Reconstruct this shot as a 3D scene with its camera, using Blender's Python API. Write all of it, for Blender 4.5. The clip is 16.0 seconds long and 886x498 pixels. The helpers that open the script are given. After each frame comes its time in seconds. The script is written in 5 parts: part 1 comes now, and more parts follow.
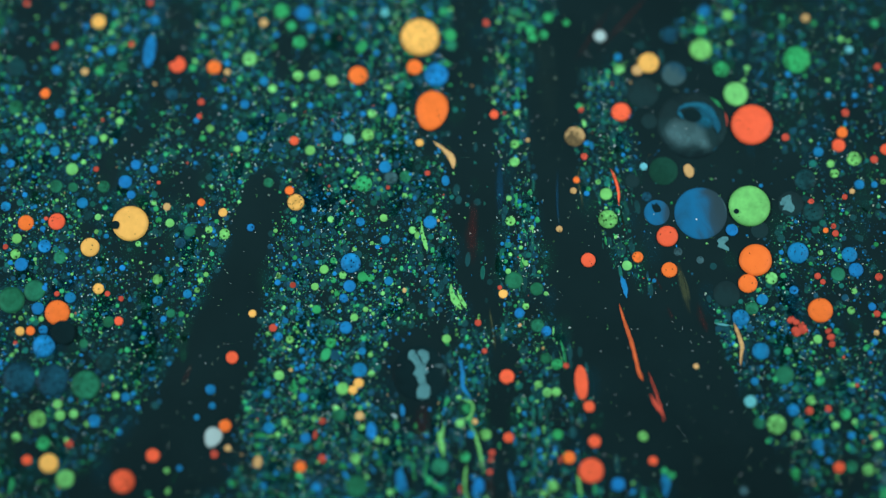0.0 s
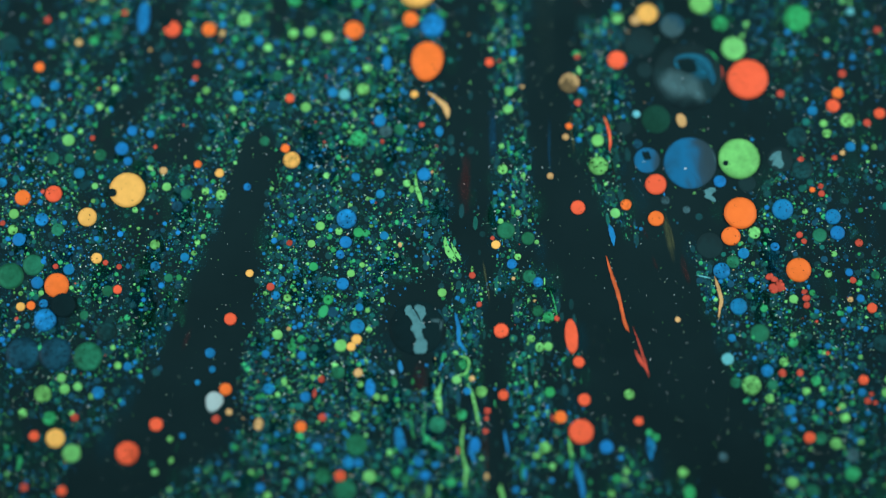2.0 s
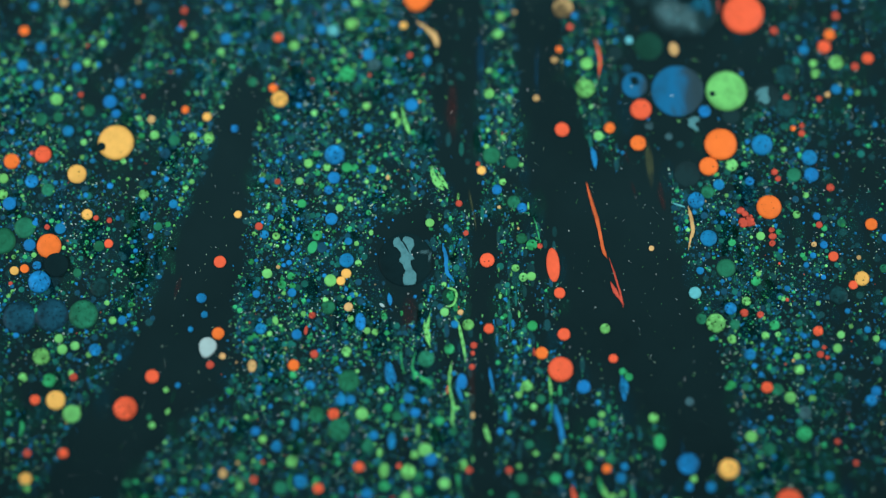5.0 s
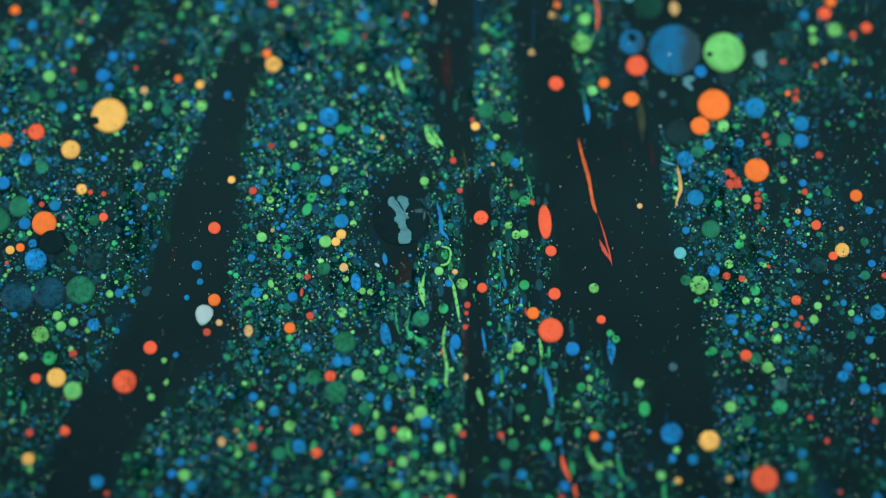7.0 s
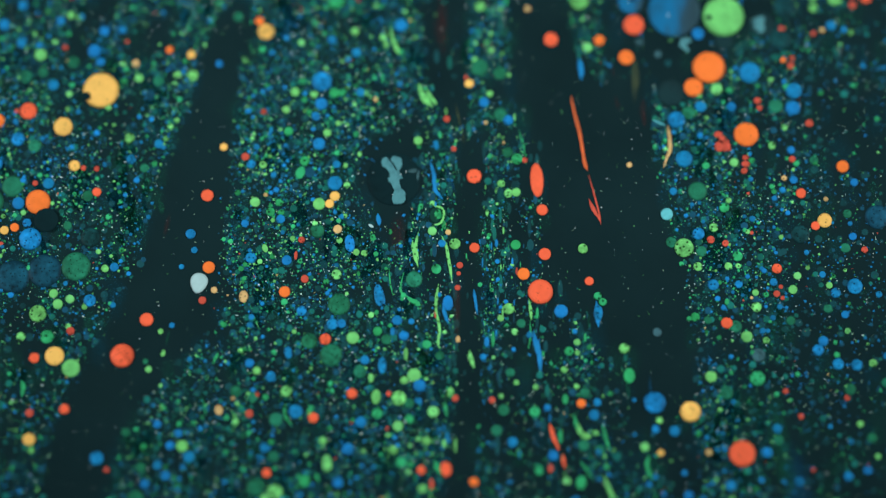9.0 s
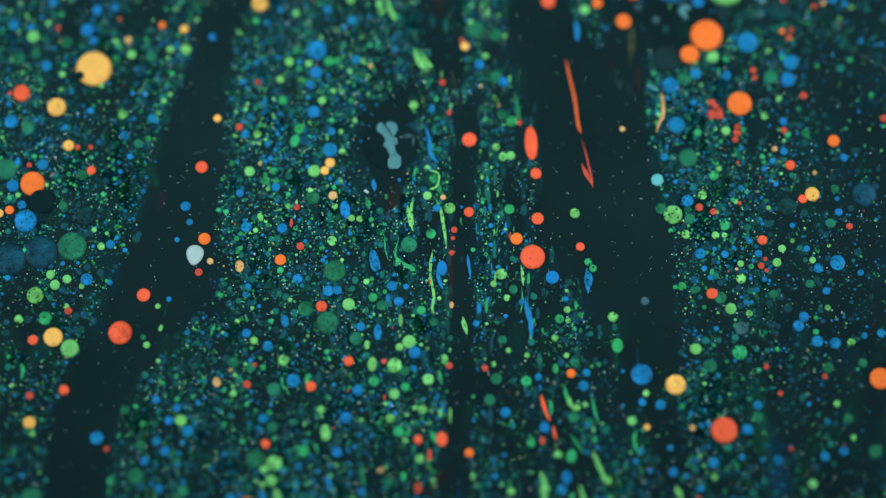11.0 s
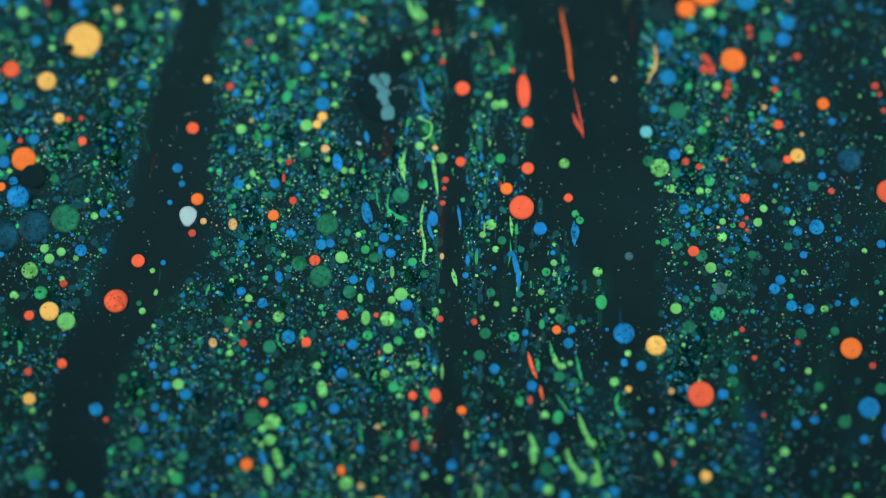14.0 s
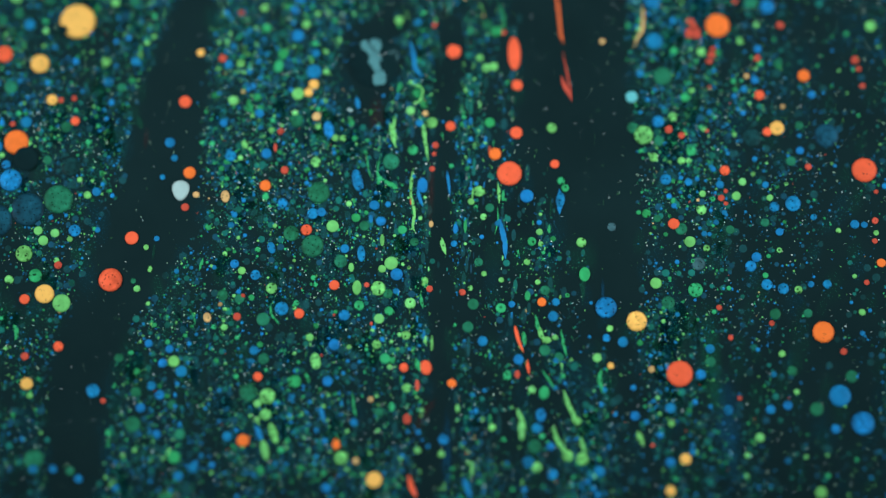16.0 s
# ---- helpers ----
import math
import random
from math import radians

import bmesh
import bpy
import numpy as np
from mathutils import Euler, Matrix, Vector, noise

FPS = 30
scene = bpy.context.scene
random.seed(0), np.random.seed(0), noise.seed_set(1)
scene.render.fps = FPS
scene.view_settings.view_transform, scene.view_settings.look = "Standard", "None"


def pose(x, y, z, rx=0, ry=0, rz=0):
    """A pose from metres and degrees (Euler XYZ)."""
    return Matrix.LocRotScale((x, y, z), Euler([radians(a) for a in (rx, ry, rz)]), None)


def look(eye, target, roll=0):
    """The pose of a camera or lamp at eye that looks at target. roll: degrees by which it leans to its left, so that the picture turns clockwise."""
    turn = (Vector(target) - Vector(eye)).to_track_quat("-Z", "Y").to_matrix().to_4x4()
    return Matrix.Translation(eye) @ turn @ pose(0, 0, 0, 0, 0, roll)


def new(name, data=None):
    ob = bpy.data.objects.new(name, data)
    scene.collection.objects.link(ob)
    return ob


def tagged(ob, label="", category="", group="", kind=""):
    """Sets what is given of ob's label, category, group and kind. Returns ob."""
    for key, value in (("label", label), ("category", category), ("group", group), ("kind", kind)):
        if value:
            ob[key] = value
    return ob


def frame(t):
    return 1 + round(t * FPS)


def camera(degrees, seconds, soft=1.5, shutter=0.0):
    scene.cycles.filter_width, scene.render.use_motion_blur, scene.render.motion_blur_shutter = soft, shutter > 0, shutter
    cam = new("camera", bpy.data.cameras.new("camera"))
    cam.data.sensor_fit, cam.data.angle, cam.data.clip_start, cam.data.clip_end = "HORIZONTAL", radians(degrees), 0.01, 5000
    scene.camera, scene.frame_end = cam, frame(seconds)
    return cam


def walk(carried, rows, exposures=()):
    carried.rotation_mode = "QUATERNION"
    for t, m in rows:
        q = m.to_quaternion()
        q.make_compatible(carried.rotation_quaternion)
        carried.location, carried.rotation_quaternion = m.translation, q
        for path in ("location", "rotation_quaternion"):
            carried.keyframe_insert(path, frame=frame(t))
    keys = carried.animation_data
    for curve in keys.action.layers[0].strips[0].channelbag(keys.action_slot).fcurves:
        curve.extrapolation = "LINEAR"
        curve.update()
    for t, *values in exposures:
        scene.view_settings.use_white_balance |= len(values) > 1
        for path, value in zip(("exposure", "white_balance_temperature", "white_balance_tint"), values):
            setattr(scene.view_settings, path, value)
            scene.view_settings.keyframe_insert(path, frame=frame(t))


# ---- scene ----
# A close view, about five centimetres across, of paint drops drifting on dark oil in a shallow tray.
MM = 0.001

# ---- camera ----
cam = camera(20, 16.0, soft=1.4)
EYE, AIM = (0, -29.5 * MM, 138.7 * MM), (0, 0, 0)
VIEW = look(EYE, AIM)
walk(cam, [(0.0, VIEW), (16.0, VIEW)])
cam.data.dof.use_dof = True
cam.data.dof.focus_distance = 0.1417
cam.data.dof.aperture_fstop = 5.5

# ---- light ----
world = bpy.data.worlds.new("studio")
scene.world = world
world.use_nodes = True
world.node_tree.nodes["Background"].inputs["Color"].default_value = (0.86, 1.0, 1.08, 1)
world.node_tree.nodes["Background"].inputs["Strength"].default_value = 0.2


def added_lamp(x, y, z, power):
    """An added, unseen lamp beside the tray; its soft pool, aimed off centre, dims the near side."""
    lamp = bpy.data.lights.new("added_lamp", "SPOT")
    lamp.energy, lamp.color, lamp.shadow_soft_size = power, (0.98, 0.99, 0.99), 0.015
    lamp.spot_size, lamp.spot_blend = radians(11.0), 1.0
    ob = new("added_lamp", lamp)
    ob.matrix_world = look((x, y, z), (0, 0.009, 0))


added_lamp(-0.36, 0.03, 0.30, 5.8)
added_lamp(0.36, 0.03, 0.30, 5.8)

# ---- drift of the oil ----
TIMES = (0, 0.5, 1, 1.5, 2, 2.5, 3, 3.5, 4, 6.5, 7, 7.5, 8, 8.5, 9, 11.5, 12, 12.5, 13, 13.5, 14, 14.5, 15, 15.5, 16)
PROFILE_0 = (-1, -0.926, -0.842, -0.773, -0.7, -0.643, -0.59, -0.538, -0.479, -0.158, -0.11, -0.065, -0.012, 0.038, 0.1, 0.341, 0.379, 0.423, 0.47, 0.52, 0.57, 0.62, 0.657, 0.711, 0.784)
PROFILE_1 = (-1, -0.804, -0.606, -0.457, -0.309, -0.234, -0.172, -0.108, -0.069, 0.108, 0.079, 0.035, -0.001, -0.043, -0.071, -0.349, -0.434, -0.523, -0.596, -0.663, -0.725, -0.791, -0.85, -0.835, -0.676)
PROFILE_2 = (0.196, 0.236, 0.349, 0.411, 0.437, 0.331, 0.168, 0.037, -0.063, -0.028, -0.169, -0.289, -0.403, -0.483, -0.474, -0.756, -0.893, -0.968, -1, -0.982, -0.957, -0.909, -0.956, -0.859, -0.63)
PROFILE_3 = (-0.509, -0.445, -0.362, -0.3, -0.25, -0.233, -0.242, -0.24, -0.217, 0.124, 0.15, 0.177, 0.208, 0.268, 0.351, 0.645, 0.686, 0.729, 0.79, 0.861, 0.931, 0.989, 1, 0.953, 0.732)
PROFILES = (PROFILE_0, PROFILE_1, PROFILE_2, PROFILE_3)
MODE_0 = np.array(((-2.311, 9.175), (-1.693, 1.014), (0.77, 1.958), (-1.144, -2.985), (2.241, 0.818), (1.304, -0.573), (0.059, -0.52), (0.077, -0.166), (0.254, 0.088), (-0.204, -0.113), (0.108, -0.507), (-0.649, 0.19), (0.548, 0.426), (0.398, -0.595), (-0.383, -0.724), (-0.396, -0.398), (0.468, -0.413), (0.137, -0.009), (0.1, 0.642), (-0.464, 0.131), (0.006, -0.077), (-1.07, -0.111), (-0.128, -0.581), (-0.276, 0.216), (-0.049, 0.377), (0.639, 0.488), (-0.471, 0.947), (0.107, -0.421), (0.622, -0.766), (0.062, -0.387), (-0.12, -0.252), (-0.22, 1.015), (0.034, 0.187), (0.294, 0.042), (-0.084, -0.285), (0.114, 0.133), (-0.276, 0.15), (0.222, -0.112), (0.614, -0.011), (0.195, 0.002)))
MODE_1 = np.array(((-0.107, -0.059), (-0.645, -0.5), (-0.239, 0.74), (0.069, -0.119), (0.114, 0.34), (-0.291, -0.342), (0.166, 0.352), (0.336, 0.156), (0.106, -0.078), (-0.037, -0.056), (0.109, 0.323), (-0.5, 0.139), (0.316, -0.014), (0.083, 0.314), (0.053, -0.027), (-0.268, 0.084), (0.238, 0.251), (0.098, -0.214), (0.17, 0.202), (0.059, -0.406), (0.383, 0.454), (-0.644, -0.512), (-0.087, 0.147), (-0.065, -0.107), (0.077, -0.052), (0.196, -0.122), (-0.611, 0.083), (0.032, -0.415), (-0.122, 0.072), (0.134, 0.187), (0.082, -0.109), (-0.099, -0.192), (0.219, 0.224), (0.039, -0.038), (0.006, 0.002), (-0.039, 0.006), (0.106, -0.053), (-0.006, 0.376), (-0.38, -0.026), (-0.038, -0.251)))
MODE_2 = np.array(((0.394, -0.781), (0.224, -0.019), (0.089, -0.221), (0.005, 0.044), (-0.333, 0.431), (0.096, -0.04), (-0.162, -0.082), (0.162, 0.064), (-0.084, -0.285), (-0.083, 0.068), (-0.139, -0.118), (0.274, -0.313), (-0.342, -0.021), (-0.11, 0.163), (0.257, 0.444), (0.139, -0.041), (-0.064, -0.067), (-0.01, -0.082), (-0.123, -0.055), (0.126, -0.025), (-0.161, 0.021), (0.381, 0.44), (-0.119, 0.034), (0.04, 0.072), (0.018, -0.287), (-0.131, 0.229), (0.341, -0.321), (0.079, 0.175), (-0.202, 0.105), (0.231, -0.264), (-0.22, 0.412), (0.265, -0.612), (-0.404, 0.273), (0.03, -0.226), (0.035, 0.433), (-0.215, -0.009), (0.147, -0.129), (-0.171, 0.234), (-0.127, -0.118), (0.048, 0.124)))
MODE_3 = np.array(((0.859, -0.799), (0.432, -0.28), (-0.054, -0.234), (-0.165, 0.224), (0.668, -0.234), (0.079, -0.054), (0.08, -0.346), (-0.137, 0.051), (0.058, 0.218), (0.086, -0.073), (0.025, -0.057), (-0.459, 0.037), (0.137, 0.102), (0.007, -0.167), (-0.042, -0.112), (-0.21, -0.277), (0.125, 0.001), (0.094, -0.081), (-0.013, 0.072), (-0.048, 0.124), (0.42, 0.342), (-0.564, 0.071), (0.228, -0.36), (0.058, 0.127), (0.122, 0.061), (0.143, -0.391), (-0.424, 0.005), (0.333, -0.001), (0.224, 0.135), (-0.512, 0.322), (0.095, -0.327), (-0.592, 0.645), (0.063, -0.464), (0.266, 0.165), (-0.044, -0.346), (0.229, -0.209), (-0.079, 0.132), (0.277, -0.166), (0.381, -0.004), (-0.085, 0.153)))
# the whole sheet jolts at the very end
JOLT = np.array(((-0.008, 0.007), (0.036, -0.007), (-0.051, 0.025), (-0.031, -0.007), (0.094, 0.013), (-0.059, -0.016), (-0.009, 0.013), (-0.075, -0.016), (0.039, 0.026), (-0.013, -0.037)))
MODES = (MODE_0, MODE_1, MODE_2, MODE_3)
NODES_X, NODES_Y = (g.ravel() for g in np.meshgrid(np.linspace(-25, 25, 6), np.linspace(-18, 22, 5)))
drifting = []


def drift(p, k):
    """Where the oil that bears the mark p (millimetres) lies at TIMES[k]."""
    x, y = max(-30, min(30, p[0])), max(-24, min(26, p[1]))
    near = np.exp(-((x - NODES_X) ** 2 + (y - NODES_Y) ** 2) / 98)
    x, y = x / 25, y / 20
    f = np.concatenate(((1, x, y, x * x, x * y, y * y, x**3, x * x * y, x * y * y, y**3), near))
    jolt = f[:10] @ JOLT if k == len(TIMES) - 1 else 0
    return np.array(p) + sum(a[k] * (f @ m) for a, m in zip(PROFILES, MODES)) + jolt


def drift_rows(x, y, z):
    rows = []
    for k, t in enumerate(TIMES):
        if t not in (0, 1, 2, 3, 4, 6.5, 7, 8, 9, 11.5, 12.5, 13.5, 14.5, 15, 15.5, 16):
            continue
        a, b, c = drift((x, y), k), drift((x + 0.4, y), k), drift((x, y + 0.4), k)
        turn = (math.atan2(b[1] - a[1], b[0] - a[0]) + math.atan2(a[0] - c[0], c[1] - a[1])) / 2
        rows.append((t, pose(a[0] * MM, a[1] * MM, z * MM, 0, 0, math.degrees(turn))))
    return rows


def afloat(ob, x, y, z=0.0):
    """Lets ob ride on the oil; (x, y) is its mark on it, in millimetres."""
    ob.location = (x * MM, y * MM, z * MM)
    drifting.append((ob, x, y, z))
    return ob


# ---- materials ----
def material(name, colour, rough=0.55, gloss=0.12, mottle=0.25, pores=0.0, spread=0.12, island=False, grain=2600, coat=0.0, thin=0.0, rings=0.0):
    m = bpy.data.materials.new(name)
    m.use_nodes = True
    nt = m.node_tree
    bsdf = nt.nodes["Principled BSDF"]
    bsdf.inputs["Roughness"].default_value = rough
    bsdf.inputs["Specular IOR Level"].default_value = gloss
    bsdf.inputs["Coat Weight"].default_value = coat
    bsdf.inputs["Coat Roughness"].default_value = 0.04
    at = nt.nodes.new("ShaderNodeTexCoord")
    if island:
        rnd = nt.nodes.new("ShaderNodeNewGeometry").outputs["Random Per Island"]
    else:
        rnd = nt.nodes.new("ShaderNodeObjectInfo").outputs["Random"]
    fine, broad = nt.nodes.new("ShaderNodeTexNoise"), nt.nodes.new("ShaderNodeTexNoise")
    for n, s, d in ((fine, grain, 4), (broad, grain * 0.22, 2)):
        n.noise_dimensions = "4D"
        n.inputs["Scale"].default_value, n.inputs["Detail"].default_value = s, d
        nt.links.new(at.outputs["Object"], n.inputs["Vector"])
        nt.links.new(rnd, n.inputs["W"])
    # value = 1 + spread * (random - 0.5) + mottle * (broad + fine - 1)
    add = nt.nodes.new("ShaderNodeMath")
    nt.links.new(fine.outputs["Fac"], add.inputs[0])
    nt.links.new(broad.outputs["Fac"], add.inputs[1])
    mul = nt.nodes.new("ShaderNodeMath")
    mul.operation = "MULTIPLY_ADD"
    nt.links.new(add.outputs[0], mul.inputs[0])
    mul.inputs[1].default_value, mul.inputs[2].default_value = mottle, 1 - mottle - spread / 2
    val = nt.nodes.new("ShaderNodeMath")
    val.operation = "MULTIPLY_ADD"
    nt.links.new(rnd, val.inputs[0])
    val.inputs[1].default_value = spread
    nt.links.new(mul.outputs[0], val.inputs[2])
    hsv = nt.nodes.new("ShaderNodeHueSaturation")
    hsv.inputs["Color"].default_value = (*colour, 1)
    nt.links.new(val.outputs[0], hsv.inputs["Value"])
    out = hsv.outputs["Color"]
    if spread and colour[0] < 0.5:
        hue = nt.nodes.new("ShaderNodeMath")
        hue.operation = "MULTIPLY_ADD"
        nt.links.new(rnd, hue.inputs[0])
        hue.inputs[1].default_value, hue.inputs[2].default_value = 0.016, 0.492
        nt.links.new(hue.outputs[0], hsv.inputs["Hue"])
    if pores:
        spots = nt.nodes.new("ShaderNodeTexVoronoi")
        spots.voronoi_dimensions = "2D"
        spots.inputs["Scale"].default_value = 2900
        shift = nt.nodes.new("ShaderNodeVectorMath")
        shift.operation = "MULTIPLY_ADD"
        nt.links.new(rnd, shift.inputs[0])
        shift.inputs[1].default_value = (0.071, 0.043, 0)
        nt.links.new(at.outputs["Object"], shift.inputs[2])
        nt.links.new(shift.outputs["Vector"], spots.inputs["Vector"])
        ramp = nt.nodes.new("ShaderNodeValToRGB")
        ramp.color_ramp.elements[0].position, ramp.color_ramp.elements[0].color = pores, (0.12, 0.16, 0.15, 1)
        ramp.color_ramp.elements[1].position, ramp.color_ramp.elements[1].color = pores + 0.07, (1, 1, 1, 1)
        nt.links.new(spots.outputs["Distance"], ramp.inputs["Fac"])
        mix = nt.nodes.new("ShaderNodeMix")
        mix.data_type, mix.blend_type = "RGBA", "MULTIPLY"
        mix.inputs["Factor"].default_value = 1
        nt.links.new(out, mix.inputs["A"])
        nt.links.new(ramp.outputs["Color"], mix.inputs["B"])
        out = mix.outputs["Result"]
    if thin:
        # thin: how far the colour darkens towards the drop's rim
        flat = nt.nodes.new("ShaderNodeVectorMath")
        flat.operation = "MULTIPLY_ADD"
        nt.links.new(at.outputs["Generated"], flat.inputs[0])
        flat.inputs[1].default_value, flat.inputs[2].default_value = (2, 2, 0), (-1, -1, 0)
        far = nt.nodes.new("ShaderNodeVectorMath")
        far.operation = "LENGTH"
        nt.links.new(flat.outputs["Vector"], far.inputs[0])
        if rings:
            # faint growth rings, as the sunk drops show them
            wave = nt.nodes.new("ShaderNodeMath")
            wave.operation = "MULTIPLY_ADD"
            nt.links.new(far.outputs["Value"], wave.inputs[0])
            wave.inputs[1].default_value = 19
            nt.links.new(broad.outputs["Fac"], wave.inputs[2])
            sine = nt.nodes.new("ShaderNodeMath")
            sine.operation = "SINE"
            nt.links.new(wave.outputs[0], sine.inputs[0])
            lift = nt.nodes.new("ShaderNodeMath")
            lift.operation = "MULTIPLY_ADD"
            nt.links.new(sine.outputs[0], lift.inputs[0])
            lift.inputs[1].default_value = rings
            nt.links.new(val.outputs[0], lift.inputs[2])
            nt.links.new(lift.outputs[0], hsv.inputs["Value"])
        edge = nt.nodes.new("ShaderNodeMapRange")
        edge.inputs["From Min"].default_value, edge.inputs["From Max"].default_value = 0.80, 1.0
        edge.inputs["To Min"].default_value, edge.inputs["To Max"].default_value = 0.0, thin
        nt.links.new(far.outputs["Value"], edge.inputs["Value"])
        mix = nt.nodes.new("ShaderNodeMix")
        mix.data_type = "RGBA"
        nt.links.new(edge.outputs["Result"], mix.inputs["Factor"])
        nt.links.new(out, mix.inputs["A"])
        mix.inputs["B"].default_value = (*(c * 0.25 for c in colour), 1)
        out = mix.outputs["Result"]
    nt.links.new(out, bsdf.inputs["Base Color"])
    bump = nt.nodes.new("ShaderNodeBump")
    bump.inputs["Strength"].default_value, bump.inputs["Distance"].default_value = 0.15, 0.00003
    nt.links.new(fine.outputs["Fac"], bump.inputs["Height"])
    nt.links.new(bump.outputs["Normal"], bsdf.inputs["Normal"])
    return m


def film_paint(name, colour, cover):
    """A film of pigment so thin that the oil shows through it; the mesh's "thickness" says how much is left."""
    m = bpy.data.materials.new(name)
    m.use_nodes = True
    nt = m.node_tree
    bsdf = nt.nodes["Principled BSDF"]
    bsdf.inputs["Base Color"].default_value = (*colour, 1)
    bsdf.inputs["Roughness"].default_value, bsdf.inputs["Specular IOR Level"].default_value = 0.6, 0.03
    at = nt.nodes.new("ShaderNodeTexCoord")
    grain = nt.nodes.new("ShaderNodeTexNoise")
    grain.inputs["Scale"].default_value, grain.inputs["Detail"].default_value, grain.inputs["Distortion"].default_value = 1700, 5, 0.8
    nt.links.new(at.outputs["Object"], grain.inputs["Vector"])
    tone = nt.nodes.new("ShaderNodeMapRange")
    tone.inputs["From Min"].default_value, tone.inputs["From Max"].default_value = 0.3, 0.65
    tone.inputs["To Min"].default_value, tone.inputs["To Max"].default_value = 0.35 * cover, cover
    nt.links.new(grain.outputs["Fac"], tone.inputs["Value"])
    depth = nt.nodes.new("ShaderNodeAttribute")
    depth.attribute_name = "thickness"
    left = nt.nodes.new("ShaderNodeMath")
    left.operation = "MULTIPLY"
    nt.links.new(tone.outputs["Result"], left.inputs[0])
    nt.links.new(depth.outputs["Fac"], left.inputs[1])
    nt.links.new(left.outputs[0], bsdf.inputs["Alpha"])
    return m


def marbled(name, first, second, dark, turn, scale=420, coat=0.5, reach=260, stir=1.0):
    """A clear dark drop with two swirled pigments, the first on one side and the second on the other."""
    m = material(name, dark, 0.5, 0.02, 0.3, coat=coat * 0.04)
    nt = m.node_tree
    bsdf = nt.nodes["Principled BSDF"]
    at = nt.nodes.new("ShaderNodeTexCoord")
    warp = nt.nodes.new("ShaderNodeTexNoise")
    warp.inputs["Scale"].default_value, warp.inputs["Detail"].default_value, warp.inputs["Distortion"].default_value = scale, 5, 1.6
    nt.links.new(at.outputs["Object"], warp.inputs["Vector"])
    side = nt.nodes.new("ShaderNodeVectorMath")
    side.operation = "DOT_PRODUCT"
    nt.links.new(at.outputs["Object"], side.inputs[0])
    side.inputs[1].default_value = (reach * math.cos(turn), reach * math.sin(turn), 0)
    place = nt.nodes.new("ShaderNodeMath")
    place.operation = "ADD"
    nt.links.new(side.outputs["Value"], place.inputs[0])
    stirred = nt.nodes.new("ShaderNodeMath")
    stirred.operation = "MULTIPLY_ADD"
    nt.links.new(warp.outputs["Fac"], stirred.inputs[0])
    stirred.inputs[1].default_value, stirred.inputs[2].default_value = stir, 0.5 - 0.5 * stir
    nt.links.new(stirred.outputs[0], place.inputs[1])
    ramp = nt.nodes.new("ShaderNodeValToRGB")
    ramp.color_ramp.interpolation = "B_SPLINE"
    e = ramp.color_ramp.elements
    e[0].position, e[0].color = 0.05, (*dark, 1)
    e[1].position, e[1].color = 1.0, (*dark, 1)
    for p, c in ((0.3, first), (0.47, first), (0.6, second), (0.8, second)):
        x = e.new(p)
        x.color = (*c, 1)
    nt.links.new(place.outputs[0], ramp.inputs["Fac"])
    nt.links.new(ramp.outputs["Color"], bsdf.inputs["Base Color"])
    return m


PAINT = {
    "yellow": (0.95, 0.56, 0.135), "orange": (0.96, 0.215, 0.04), "red": (0.92, 0.142, 0.06), "tan": (0.62, 0.42, 0.17),
    "lime": (0.165, 0.62, 0.170), "green": (0.030, 0.40, 0.140), "deep_green": (0.014, 0.170, 0.090), "teal": (0.007, 0.132, 0.108), "blue": (0.008, 0.218, 0.51),
    "deep_blue": (0.006, 0.068, 0.112), "cyan": (0.12, 0.52, 0.58), "white": (0.42, 0.64, 0.66), "slate": (0.04, 0.12, 0.14),
    "maroon": (0.13, 0.035, 0.03), "navy": (0.008, 0.06, 0.12), "olive": (0.12, 0.16, 0.08), "dark": (0.006, 0.018, 0.02), "murk": (0.006, 0.056, 0.063), "brick": (0.58, 0.09, 0.055), "cream": (0.55, 0.86, 0.60), "rust": (0.62, 0.13, 0.04), "chalk": (0.76, 0.92, 0.90),
}
WORDS = {
    "yellow": "warm yellow", "orange": "bright orange", "red": "bright red-orange", "tan": "pale tan", "lime": "light green",
    "green": "mid green", "deep_green": "dim deep-green", "teal": "dim teal", "chalk": "chalk-white", "blue": "bright blue", "deep_blue": "dim navy-blue", "cyan": "pale cyan",
    "white": "milky white", "slate": "dim slate-grey", "maroon": "dim maroon", "navy": "dim navy", "olive": "thin olive",
    "dark": "dark clear", "murk": "murky teal", "brick": "brick-red", "cream": "pale cream", "rust": "rust-orange",
}
# tones whose base colour already holds the dimming by oil above the drop
SUNK = ("deep_green", "deep_blue", "slate", "dark", "murk")
paint, speckled, dots = {}, {}, {}
for tone, rgb in PAINT.items():
    sunk = tone in SUNK
    paint[tone] = material("paint_" + tone, rgb, 0.5, 0.1, 1.3 if sunk else 0.35 if rgb[0] > 0.35 else 0.8, pores=0.03 if tone == "blue" else 0.0, spread=0.3 if sunk else 0.14, thin=0.55 if sunk else 0.25, rings=0.05 if sunk else 0.0)
    speckled[tone] = material("speckled_" + tone, rgb, 0.5, 0.1, 2.0 if sunk else 0.9 if rgb[0] > 0.35 else 1.7, pores=0.07 if sunk or rgb[0] > 0.35 else 0.10 if tone == "blue" else 0.15, spread=0.25, grain=4200, thin=0.7 if sunk else 0.4, rings=0.03 if sunk else 0.0)
    dots[tone] = material("dots_" + tone, rgb, 0.5, 0.1, 0.9, pores=0.12 if tone in ("lime", "green") else 0.0, spread=0.8, island=True)
